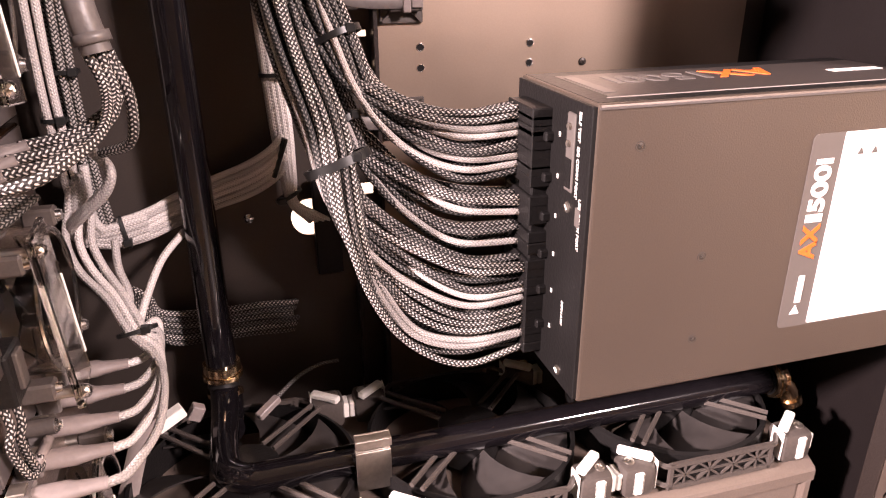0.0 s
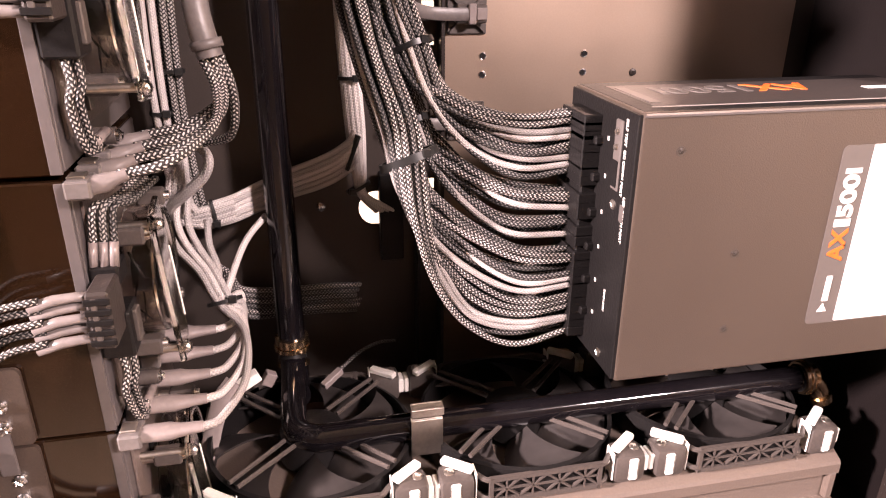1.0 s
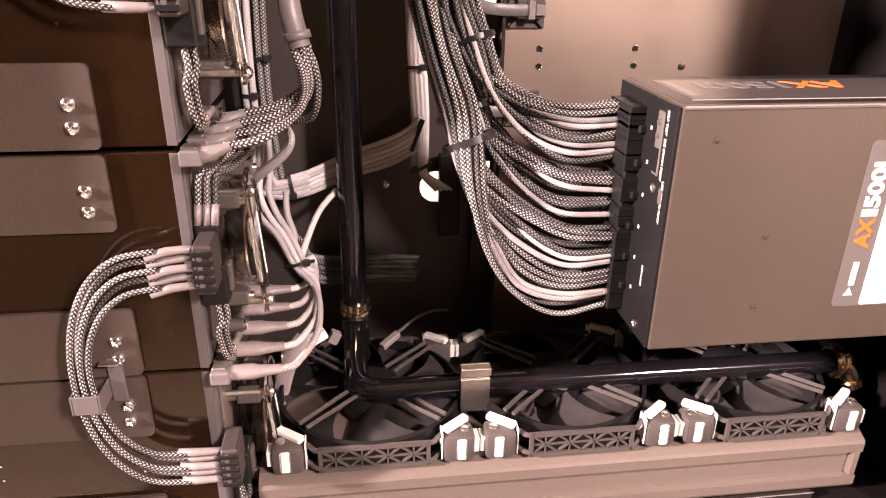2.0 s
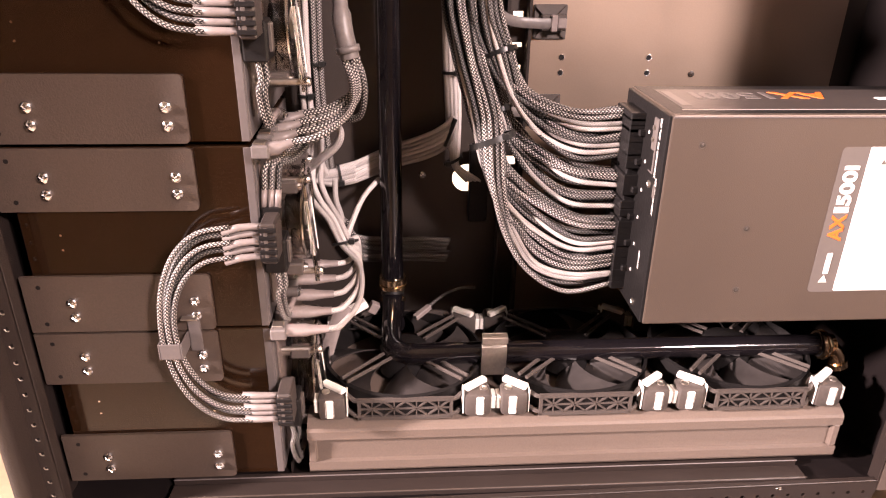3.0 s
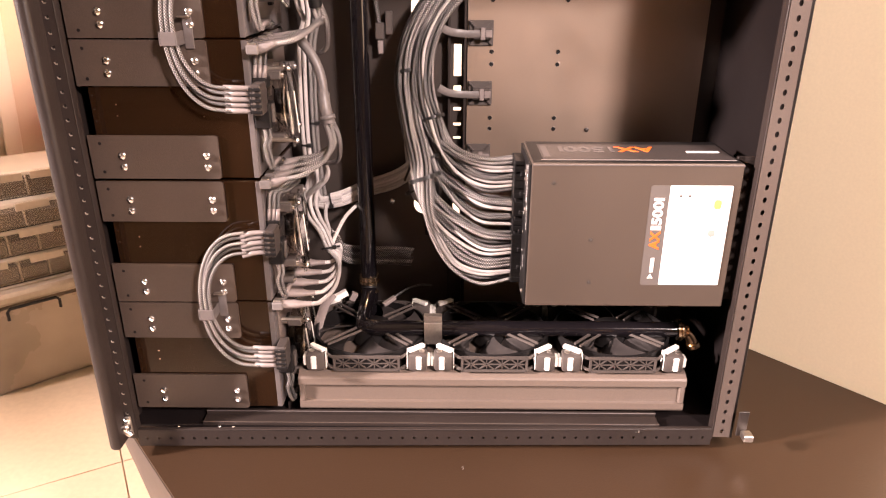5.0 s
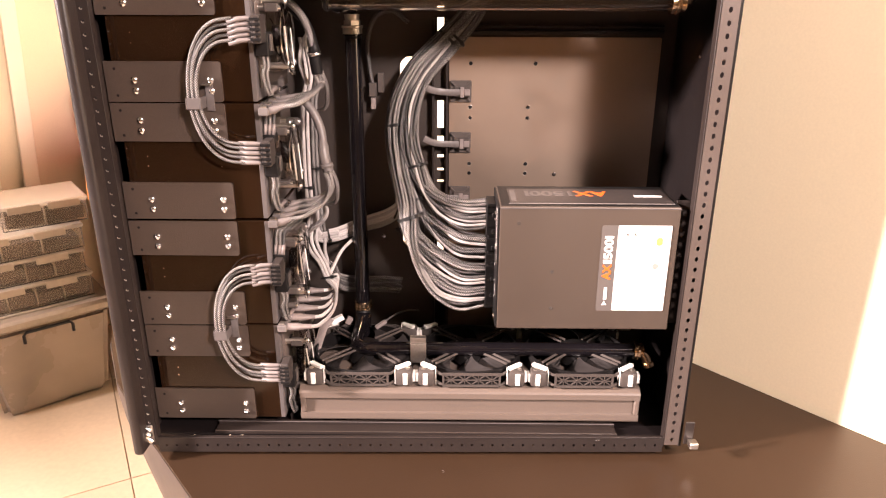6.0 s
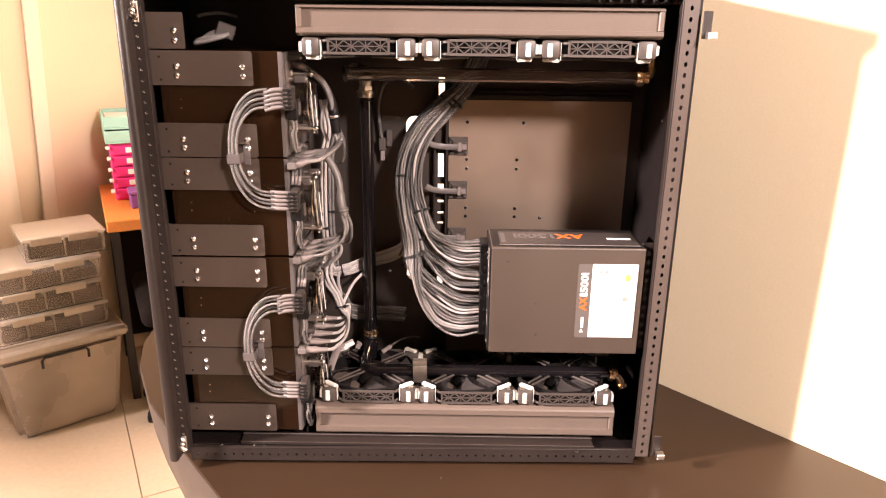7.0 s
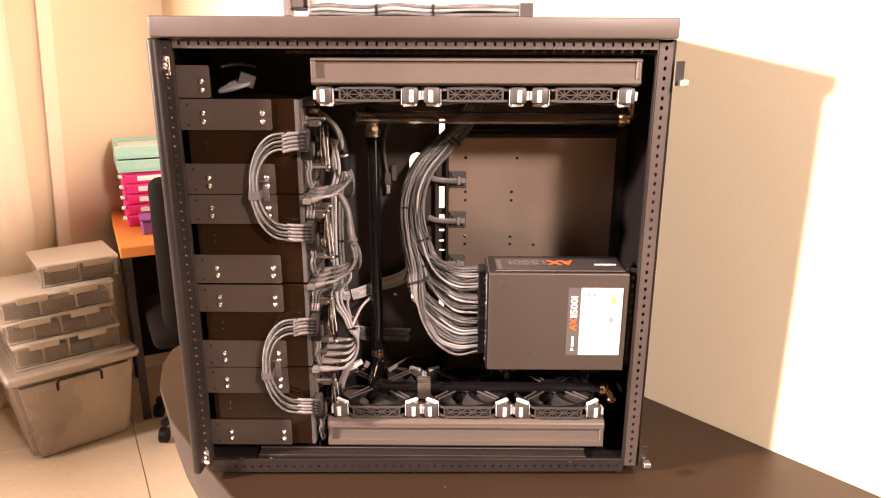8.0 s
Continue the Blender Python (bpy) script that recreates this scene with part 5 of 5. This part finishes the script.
part("bow", tube(spline([(-0.060, 0.360, 1.225), (-0.070, 0.365, 1.205), (-0.072, 0.368, 1.185), (-0.065, 0.370, 1.165)], 8), 0.0024, 8), BRAID_PALE, top_lead)

# cables low behind the riser
low = thing("floor_cable", "dark braided cables running low behind the upright tube", "cable", (-0.02, 0.44, 0.87))
for i in range(6):
    z = 0.866 + 0.0042 * i
    part("wire", tube(spline([(-0.085 + 0.004 * i, 0.436, 0.935 - 0.004 * i), (-0.066 + 0.002 * i, 0.440, 0.905), (-0.050, 0.4440, z + 0.004), (-0.020, 0.4470 - 0.002 * (i % 2), z), (0.010, 0.4480, z - 0.001), (0.024 + 0.001 * i, 0.4500, z - 0.003), (0.032 + 0.002 * (i % 3), 0.4560, z - 0.006)], 7), 0.0021, 8), BRAID if i % 2 else BRAID_DARK, low)
tail_ = thing("white_cable", "pale grey cable bundle tied beside the tray opening", "cable", (0.04, 0.44, 0.93))
for i in range(4):
    part("wire", tube(spline([(0.028 + 0.002 * i, 0.447, 1.105), (0.029 + 0.003 * i, 0.443, 1.06), (0.0315 + 0.0032 * i, 0.440, 1.01), (0.035 + 0.002 * i, 0.440, 0.975), (0.0385 + 0.001 * i, 0.441, 0.958), (0.050 + 0.004 * i, 0.444, 0.944)], 7), 0.0023, 8), BRAID_PALE, tail_)
zip_tie((0.0340, 0.4410, 1.0400), (0, 0, 1), 0.0070, 0.0045, 0.0024)
zip_tie((0.0370, 0.4405, 0.9640), (0.5, 0, -1), 0.0080, 0.0045, 0.0024)
part("loose_plug", box(0.0520, 0.0690, 0.4420, 0.4520, 0.9050, 0.9720, 0.001), BLACK_PLASTIC, tail_, "black plug")
hang = thing("sensor_lead", "thin dark lead with small grey connectors on the tray", "cable", (-0.005, 0.45, 1.13))
part("wire", tube(spline([(0.050, 0.452, 1.232), (0.030, 0.450, 1.246), (0.008, 0.450, 1.238), (-0.002, 0.450, 1.210), (-0.001, 0.450, 1.180), (0.003, 0.450, 1.150)], 8), 0.0028, 8), BRAID_DARK, hang)
part("connector", box(-0.002, 0.008, 0.444, 0.4565, 1.140, 1.158, 0.001), GREY_PLASTIC, hang)
part("connector", box(0.000, 0.006, 0.446, 0.4560, 1.124, 1.139, 0.001), SHRINK, hang)
part("connector", box(0.009, 0.017, 0.448, 0.4580, 1.145, 1.170, 0.001), GREY_PLASTIC, hang)
tip = thing("fan_lead", "short fan lead with a pale plug lying on the lower fan", "cable", (0.0, 0.41, 0.835))
part("plug", moved(box(-0.009, 0.009, -0.0028, 0.0028, -0.0024, 0.0024, 0.0006), Matrix.Translation((0.009, 0.402, 0.8340)) @ pose(0, 0, 0, 0, -18, 38)), SHRINK, tip)
part("wire", tube(spline([(0.014, 0.406, 0.8370), (0.030, 0.420, 0.842), (0.046, 0.432, 0.8420), (0.060, 0.440, 0.838)], 7), 0.0014, 6), BRAID_DARK, tip)


flat_lead = thing("fan_lead", "flat grey fan lead with a white plug beside the signal cables", "cable", (-0.065, 0.375, 0.835))
part("ribbon", tube(spline([(-0.0560, 0.380, 0.8540), (-0.0640, 0.374, 0.8450), (-0.0695, 0.368, 0.8310), (-0.0745, 0.362, 0.8160), (-0.0800, 0.356, 0.8060)], 7), 0.0062, 8, 0.22, True, (1, 0, 0.3)), SHRINK, flat_lead, "flat grey ribbon", True)
part("plug", moved(box(-0.0090, 0.0090, -0.0040, 0.0040, -0.0035, 0.0035, 0.0006), Matrix.Translation((-0.0480, 0.384, 0.8500)) @ pose(0, 0, 0, 0, -22, 20)), WHITE_RUBBER, flat_lead, "white plug")
part("plug_tail", moved(box(-0.0040, 0.0040, -0.0035, 0.0035, -0.0050, 0.0050, 0.0006), Matrix.Translation((-0.0345, 0.398, 0.8420)) @ pose(0, 0, 0, 0, 30, 10)), SHRINK, flat_lead, "pale plug")


# ---- strap mounts on the tray plate ----
def strap_mount(x, z):
    m = thing("strap_mount", "square adhesive mount with a grey strap holding the cables", "cable mount", (x, TY - 0.0025, z), "strap mounts")
    y = TY - 0.0027
    part("base", box(x - 0.0140, x + 0.0140, y - 0.0022, y, z - 0.0140, z + 0.0140, 0.0008), GREY_PLASTIC, m)
    for s in (-1, 1):
        part("rib", moved(box(-0.0175, 0.0175, -0.0025, 0.0002, -0.0007, 0.0007), Matrix.Translation((x, y - 0.0022, z)) @ pose(0, 0, 0, 0, 45 * s, 0)), GREY_PLASTIC, m)
    part("saddle", box(x - 0.0090, x + 0.0125, y - 0.0100, y - 0.0020, z - 0.0062, z + 0.0062, 0.0010), GREY_PLASTIC, m)
    part("buckle", box(x - 0.0012, x + 0.0042, y - 0.0130, y - 0.0100, z - 0.0068, z + 0.0068, 0.0008), SHRINK, m)
    part("tongue", box(x + 0.0045, x + 0.0120, y - 0.0122, y - 0.0100, z - 0.0040, z + 0.0040, 0.0006), SHRINK, m)
    part("strap", tube(spline([(x + 0.002, y - 0.0110, z), (x - 0.012, y - 0.0115, z), (x - 0.026, y - 0.0130, z + 0.001), (x - 0.038, y - 0.018, z + 0.004), (x - 0.048, y - 0.0230, z + 0.010)], 7), 0.0042, 8, 0.28), SHRINK_DARK, m, "grey strap", True)
    return m


for z in (1.1465, 1.0790, 1.0050):
    strap_mount(0.1170, z)

# ---- small metal parts of the case frame ----
def stud_catch(x, z):
    s = thing("panel_catch", "bright steel ball catch on the front post", "catch", (x, 0.252, z), "panel catches")
    part("plate", box(x - 0.0050, x + 0.0050, 0.2540, 0.2558, z - 0.0130, z + 0.0110, 0.0006), SATIN_STEEL, s)
    part("ball", ball((x, 0.2500, z), 0.0055, 14), NICKEL, s, "", True)
    for dz in (-0.0095, 0.0085):
        screw("screw", s, (x, 0.2540, z + dz), r=0.0036, h=0.003)
    part("jaw", moved(box(-0.0070, 0.0070, -0.0022, 0.0022, -0.0030, 0.0030, 0.001), Matrix.Translation((x, 0.2490, z - 0.005)) @ pose(0, 0, 0, 0, 35, 0)), NICKEL, s)
    return s


stud_catch(-0.2645, 1.3320)
stud_catch(-0.2655, 0.7560)


def side_latch(x, z):
    s = thing("panel_latch", "small bent steel latch on the outer edge of the case", "catch", (x, 0.265, z), "panel latches")
    part("plate", box(x, x + 0.0110, 0.2580, 0.2600, z - 0.0150, z + 0.0160, 0.0006), STEEL_BLACK, s)
    part("hook", box(x + 0.0040, x + 0.0145, 0.2460, 0.2580, z - 0.0150, z - 0.0070, 0.0010), SATIN_STEEL, s)
    return s


side_latch(0.3946, 1.3230)
side_latch(0.3946, 0.7600)
for x in (-0.215, -0.170, -0.155, 0.055, 0.290, 0.315, 0.345, 0.362):
    screw("floor_screw", case, (x, 0.2655 + 0.004 * (x > 0.3), 0.7446), (0, 0, 1), r=0.0032, h=0.0016)
for y, z in ((0.36, 1.20), (0.33, 1.02), (0.42, 1.26), (0.30, 1.10), (0.40, 0.93)):
    screw("wall_screw", case, (0.3905, y, z), (-1, 0, 0), r=0.0022, h=0.0012)
screw("tray_screw", case, (0.0105, TY, 0.945), r=0.0034, h=0.002)
small = thing("top_bracket", "short matt black bracket with two bright screws above the cages", "bracket", (-0.235, 0.281, 1.289))
part("plate", rounded_plate(-0.2620, -0.2180, 1.2890, 1.3310, 0.2795, 0.2820, 0.002, (0, 1, 1, 0)), BRACKET, small)
for z in (1.2990, 1.3105):
    screw("screw", small, (-0.2295, 0.2795, z), r=0.0037, h=0.0032)
coil = thing("spare_cable", "coiled spare cables and plugs on top of the drive cages", "cable", (-0.19, 0.33, 1.288))
for i in range(4):
    part("wire", tube(spline([(-0.216, 0.31 + 0.008 * i, 1.295 + 0.003 * (i % 2)), (-0.200, 0.305 + 0.008 * i, 1.298 + 0.003 * i), (-0.185, 0.308 + 0.008 * i, 1.302 + 0.002 * i), (-0.176, 0.318 + 0.008 * i, 1.306)], 7), 0.0029, 8), BRAID, coil)
part("plug", moved(box(-0.011, 0.011, -0.008, 0.008, -0.009, 0.009, 0.0012), Matrix.Translation((-0.181, 0.325, 1.310)) @ pose(0, 0, 0, 0, 20, 15)), COMB, coil)
part("lead", tube(spline([(-0.217, 0.33, 1.327), (-0.205, 0.335, 1.330), (-0.19, 0.345, 1.331), (-0.176, 0.36, 1.327)], 7), 0.0022, 8), BRAID, coil)

# ---- cable lying on the lid ----
lid_cable = thing("loose_cable", "loose braided cable with black end plugs lying on the case lid", "cable", (0.06, 0.30, 1.393))
r3 = random.Random(3)
for i in range(15):
    y, z = 0.290 + 0.0055 * (i % 5), 1.3955 + 0.0050 * (i // 5)
    pts = [(-0.084 + 0.002 * (i % 5), y, z), (-0.06, y + r3.uniform(-0.003, 0.003), z + r3.uniform(0, 0.003)), (-0.01, y, z), (0.03, y + r3.uniform(-0.003, 0.003), z + r3.uniform(0, 0.004)), (0.08, y, z), (0.13, y + r3.uniform(-0.002, 0.002), z + r3.uniform(0, 0.003)), (0.195, y, z + 0.001)]
    part("wire", tube(spline(pts, 6), 0.0026, 8), SLEEVES["gwbgdwgbgwbbdbb"[i]], lid_cable)
part("end_plug", box(0.192, 0.211, 0.286, 0.316, 1.3927, 1.4110, 0.0015), GREY_PLASTIC, lid_cable)
for x0, x1 in ((-0.117, -0.1075), (-0.084, -0.078)):
    part("frame_post", box(x0, x1, 0.288, 0.316, 1.3930, 1.4220, 0.002), SHRINK, lid_cable, "pale plastic plug frame")
part("frame_bar", box(-0.1070, -0.0845, 0.292, 0.312, 1.4010, 1.4045, 0.001), TABLE_EDGE, lid_cable, "brown bar of the plug frame")
part("frame_window", box(-0.1070, -0.0845, 0.300, 0.306, 1.4050, 1.4200, 0.001), SHRINK, lid_cable)
for x in (0.006, 0.080):
    zip_tie((x, 0.3010, 1.4010), (1, 0, 0), 0.0088, 0.0150, 0.0035)


# ---- room things, in the room's own directions ----
def rpt(a, b, z):
    return ROOM @ Vector((a, b, z))


DESK = ROOM @ Matrix.Translation((-2.29, -0.293, 0)) @ pose(0, 0, 0, 0, 0, -13.7) @ Matrix.Translation((2.29, 0.385, 0))


def desk_box(a0, a1, b0, b1, z0, z1, bevel=0.0, seg=1):
    """A box in the directions of the far desk, which stands a little skew in the room."""
    return moved(box(a0, a1, b0, b1, z0, z1, bevel, seg), DESK)


def storage_tub():
    t = thing("storage_tub", "large frosted clear plastic storage tub with a black handle", "storage box", rpt(-2.0, -0.6, 0))
    bm = bmesh.new()
    lo = [(-2.20, -0.755), (-1.80, -0.755), (-1.80, -0.450), (-2.20, -0.450)]
    hi = [(-2.23, -0.790), (-1.785, -0.790), (-1.785, -0.412), (-2.23, -0.412)]
    v0, v1 = [bm.verts.new(rpt(a, b, 0.003)) for a, b in lo], [bm.verts.new(rpt(a, b, 0.300)) for a, b in hi]
    bm.faces.new(v0[::-1])
    bm.faces.new(v1)
    for k in range(4):
        bm.faces.new((v0[k], v0[(k + 1) % 4], v1[(k + 1) % 4], v1[k]))
    bmesh.ops.bevel(bm, geom=bm.edges[:], offset=0.018, segments=3, affect="EDGES")
    part("body", bm, TUB_BODY, t, "", True)
    part("lid", room_box(-2.25, -1.765, -0.808, -0.396, 0.298, 0.334, 0.010), TUB_SOLID, t, "milky plastic lid", True)
    part("lid_well", room_box(-2.21, -1.805, -0.770, -0.435, 0.3342, 0.339, 0.002), TUB_SOLID, t)
    line = [rpt(-1.752, -0.668, 0.262), rpt(-1.750, -0.668, 0.288), rpt(-1.750, -0.660, 0.297), rpt(-1.750, -0.540, 0.297), rpt(-1.750, -0.532, 0.288), rpt(-1.752, -0.532, 0.262)]
    part("handle", tube(line, 0.0045, 8), BLACK_PLASTIC, t, "black bail handle", True)
    return t


def organiser(a0, a1, b0, b1, z0, z1, cells, turn=0.0):
    """A flat clear organiser box: a tray, its lid, front latches and the dividers inside."""
    c = rpt((a0 + a1) / 2, (b0 + b1) / 2, z0)
    o = thing("organiser_box", "clear plastic organiser box with compartments in a stack", "storage box", c, "stacked organisers")
    m = Matrix.Translation(c) @ pose(0, 0, 0, 0, 0, turn) @ Matrix.Translation(-c)
    zl = z1 - 0.014
    w = 0.0025
    shell = join(room_box(a0, a1, b0 + 0.006, b1 - 0.006, z0 + 0.001, z0 + 0.001 + w), room_box(a1 - w, a1, b0 + 0.006, b1 - 0.006, z0 + 0.0036, zl),
                 room_box(a0, a0 + w, b0 + 0.006, b1 - 0.006, z0 + 0.0036, zl), room_box(a0 + w, a1 - w, b0 + 0.006, b0 + 0.006 + w, z0 + 0.0036, zl), room_box(a0 + w, a1 - w, b1 - 0.006 - w, b1 - 0.006, z0 + 0.0036, zl))
    part("tray", moved(shell, m), TUB, o, "clear plastic tray").visible_shadow = False
    part("lid", moved(room_box(a0 - 0.004, a1 + 0.004, b0, b1, zl, z1, 0.004), m), LID_CLEAR, o, "translucent lid", True).visible_shadow = False
    n = cells
    for k in range(n):
        q0, q1 = b0 + 0.012 + (b1 - b0 - 0.024) * k / n, b0 + 0.012 + (b1 - b0 - 0.024) * (k + 1) / n
        part("stored_goods", moved(room_box(a0 + 0.012, a1 - 0.014, q0 + 0.003, q1 - 0.003, z0 + 0.006, zl - 0.010 - 0.008 * ((k * 7) % 3), 0.003), m), CONTENT, o)
        if k:
            part("divider", moved(room_box(a0 + 0.004, a1 - 0.003, q0 - 0.0015, q0 + 0.0015, z0 + 0.004, zl), m), TUB_SOLID, o)
    for s in (0.28, 0.72):
        q = b0 + (b1 - b0) * s
        part("latch", moved(room_box(a1 + 0.002, a1 + 0.008, q - 0.045, q + 0.045, zl - 0.012, z1 - 0.003, 0.002), m), TUB_SOLID, o)
    return o


storage_tub()
organiser(-2.08, -1.815, -0.770, -0.435, 0.3392, 0.422, 4)
organiser(-2.09, -1.820, -0.782, -0.442, 0.4222, 0.503, 4, -1.5)
organiser(-2.08, -1.815, -0.790, -0.440, 0.5032, 0.583, 3, 1.0)
organiser(-2.06, -1.845, -0.648, -0.401, 0.5832, 0.662, 2, -3.0)


def dpt(a, b, z):
    return DESK @ Vector((a, b, z))


def far_desk():
    d = thing("desk", "orange laminate desk with dark metal legs", "desk", dpt(-2.0, -0.2, 0))
    part("desktop", desk_box(-2.29, -1.70, -0.385, -0.105, 0.675, 0.712, 0.003), ORANGE_WOOD, d)
    for a, b in ((-1.86, -0.360), (-2.25, -0.360), (-1.86, -0.13), (-2.25, -0.13)):
        part("leg", desk_box(a - 0.014, a + 0.014, b - 0.014, b + 0.014, 0.0, 0.675, 0.002), STEEL_BLACK, d)
    # the shade under the desk, added as a near-black sheet
    part("back_panel", desk_box(-2.275, -2.262, -0.350, -0.115, 0.08, 0.672, 0.002), CHAIR, d, "added dark sheet for the shade under the desk")
    part("crossbar", desk_box(-2.25, -1.86, -0.365, -0.350, 0.60, 0.63, 0.002), STEEL_BLACK, d)
    return d


def drawer_tower():
    d = thing("drawer_unit", "pink plastic drawer unit with white label windows on the desk", "drawers", dpt(-2.1, -0.2, 0.712))
    part("shell", desk_box(-2.22, -1.985, -0.338, -0.080, 0.7122, 0.915, 0.004), PINK, d)
    for k in range(5):
        z = 0.722 + 0.038 * k
        dr = part("drawer", desk_box(-1.984, -1.972, -0.332, -0.086, z, z + 0.033, 0.003), PINK, d)
        part("label_window", desk_box(-1.9715, -1.969, -0.290, -0.130, z + 0.008, z + 0.026, 0.001), LABEL_WHITE, dr, "white label window")
        part("drawer_lip", desk_box(-1.99, -1.962, -0.352, -0.339, z + 0.022, z + 0.032, 0.002), LABEL_WHITE, dr)
    return d


def letter_tray(z, shift):
    t = thing("letter_tray", "pale teal plastic tray stacked on the drawer unit", "tray", dpt(-2.1, -0.2, z), "stacked trays")
    part("base", desk_box(-2.24 + shift, -1.965 + shift, -0.350, -0.095, z, z + 0.006, 0.001), TEAL, t)
    part("front_wall", desk_box(-1.972 + shift, -1.965 + shift, -0.350, -0.095, z + 0.006, z + 0.043, 0.002), TEAL, t)
    part("side_wall", desk_box(-2.24 + shift, -1.972 + shift, -0.350, -0.343, z + 0.006, z + 0.043, 0.002), TEAL, t)
    part("side_wall", desk_box(-2.24 + shift, -1.972 + shift, -0.102, -0.095, z + 0.006, z + 0.043, 0.002), TEAL, t)
    part("back_wall", desk_box(-2.24 + shift, -2.233 + shift, -0.343, -0.102, z + 0.006, z + 0.043, 0.002), TEAL, t)
    part("papers", desk_box(-2.225 + shift, -1.98 + shift, -0.338, -0.085, z + 0.0062, z + 0.030, 0.002), LABEL_WHITE, t)
    return t


def table_chip():
    c = thing("table_chip", "tiny curled grey paper scrap on the dark table", "scrap", (0.098, 0.231, 0.7201))
    part("curl", tube(spline([(0.0965, 0.2335, 0.7204), (0.0985, 0.2340, 0.7206), (0.0990, 0.2315, 0.7205), (0.0975, 0.2300, 0.7204)], 5), 0.0003, 5), SHRINK_MID, c)
    return c


def small_box():
    b = thing("desk_box", "small purple plastic box on the orange desk", "box", dpt(-1.88, -0.25, 0.712))
    part("body", desk_box(-1.93, -1.84, -0.300, -0.205, 0.7122, 0.760, 0.004), PURPLE, b)
    part("lid", desk_box(-1.934, -1.836, -0.304, -0.201, 0.7602, 0.770, 0.003), PURPLE, b)
    return b


def office_chair():
    c = thing("office_chair", "dark fabric office chair in front of the orange desk", "chair", dpt(-1.55, -0.12, 0))
    part("backrest", desk_box(-1.57, -1.50, -0.290, 0.0 - 0.02, 0.47, 0.965, 0.033, 4), CHAIR, c, "dark padded backrest", True)
    part("back_post", desk_box(-1.535, -1.51, -0.21, -0.16, 0.36, 0.52, 0.004), BLACK_PLASTIC, c)
    part("seat", desk_box(-1.98, -1.56, -0.325, -0.035, 0.38, 0.45, 0.030, 4), CHAIR, c, "dark padded seat", True)
    part("column", cyl(dpt(-1.75, -0.18, 0.09), dpt(-1.75, -0.18, 0.38), 0.025, seg=16), BLACK_PLASTIC, c, "", True)
    for k in range(5):
        a = 2 * math.pi * k / 5 + 0.3
        tipp = dpt(-1.75 + 0.165 * math.cos(a), -0.185 + 0.165 * math.sin(a), 0.07)
        part("base_arm", tube([dpt(-1.75, -0.185, 0.095), tipp], lambda t: 0.022 - 0.008 * t, 8), BLACK_PLASTIC, c, "", True)
        cast = part("castor", cyl(tipp + Vector((0.012, 0, -0.043)), tipp + Vector((-0.012, 0, -0.043)), 0.027, seg=16), BLACK_PLASTIC, c, "", True)
    return c


def curtain():
    c = thing("curtain", "cream cloth curtain hanging in folds before the far wall", "curtain", rpt(-2.24, -1.0, 0.47))
    bm = bmesh.new()
    n, rows = 90, []
    for z in (0.47, 1.0, 1.6, 2.3):
        row = []
        for i in range(n + 1):
            b = -1.9 + 1.33 * i / n
            row.append(bm.verts.new(rpt(-2.235 + 0.022 * math.sin(i * 0.55) + 0.010 * math.sin(i * 0.21 + z), b + 0.02 * (z - 0.9) * (i / n), z)))
        rows.append(row)
    for r in range(3):
        for i in range(n):
            bm.faces.new((rows[r][i], rows[r][i + 1], rows[r + 1][i + 1], rows[r + 1][i]))
    ex = bmesh.ops.extrude_face_region(bm, geom=bm.faces[:])
    bmesh.ops.translate(bm, vec=A * 0.004, verts=[v for v in ex["geom"] if isinstance(v, bmesh.types.BMVert)])
    bmesh.ops.recalc_face_normals(bm, faces=bm.faces)
    part("cloth", bm, DRAPE, c, "", True)
    part("hem", tube([rpt(-2.235 + 0.022 * math.sin(i * 0.55) + 0.010 * math.sin(i * 0.21 + 0.47) + 0.002, -1.9 + 1.33 * i / n - 0.0086 * i / n, 0.470) for i in range(n + 1)], 0.006, 6), DRAPE, c, "", True)
    part("rod", cyl(rpt(-2.22, -1.95, 2.305), rpt(-2.22, -0.45, 2.305), 0.010, seg=12), SATIN_STEEL, c, "", True)
    return c


def leaning_board():
    b = thing("wall_batten", "pale painted batten leaning against the far wall", "batten", rpt(-2.27, -0.47, 0))
    bm = box(-0.012, 0.012, -0.024, 0.024, 0, 1.95, 0.002)
    m = ROOM @ Matrix.Translation((-2.262, -0.512, 0.0)) @ pose(0, 0, 0, -3.2, -1.0, 0)
    part("board", moved(bm, m), DRAPE, b)
    return b


far_desk()
drawer_tower()
letter_tray(0.9152, 0.0)
letter_tray(0.9622, -0.012)
small_box()
table_chip()
office_chair()
curtain()
leaning_board()
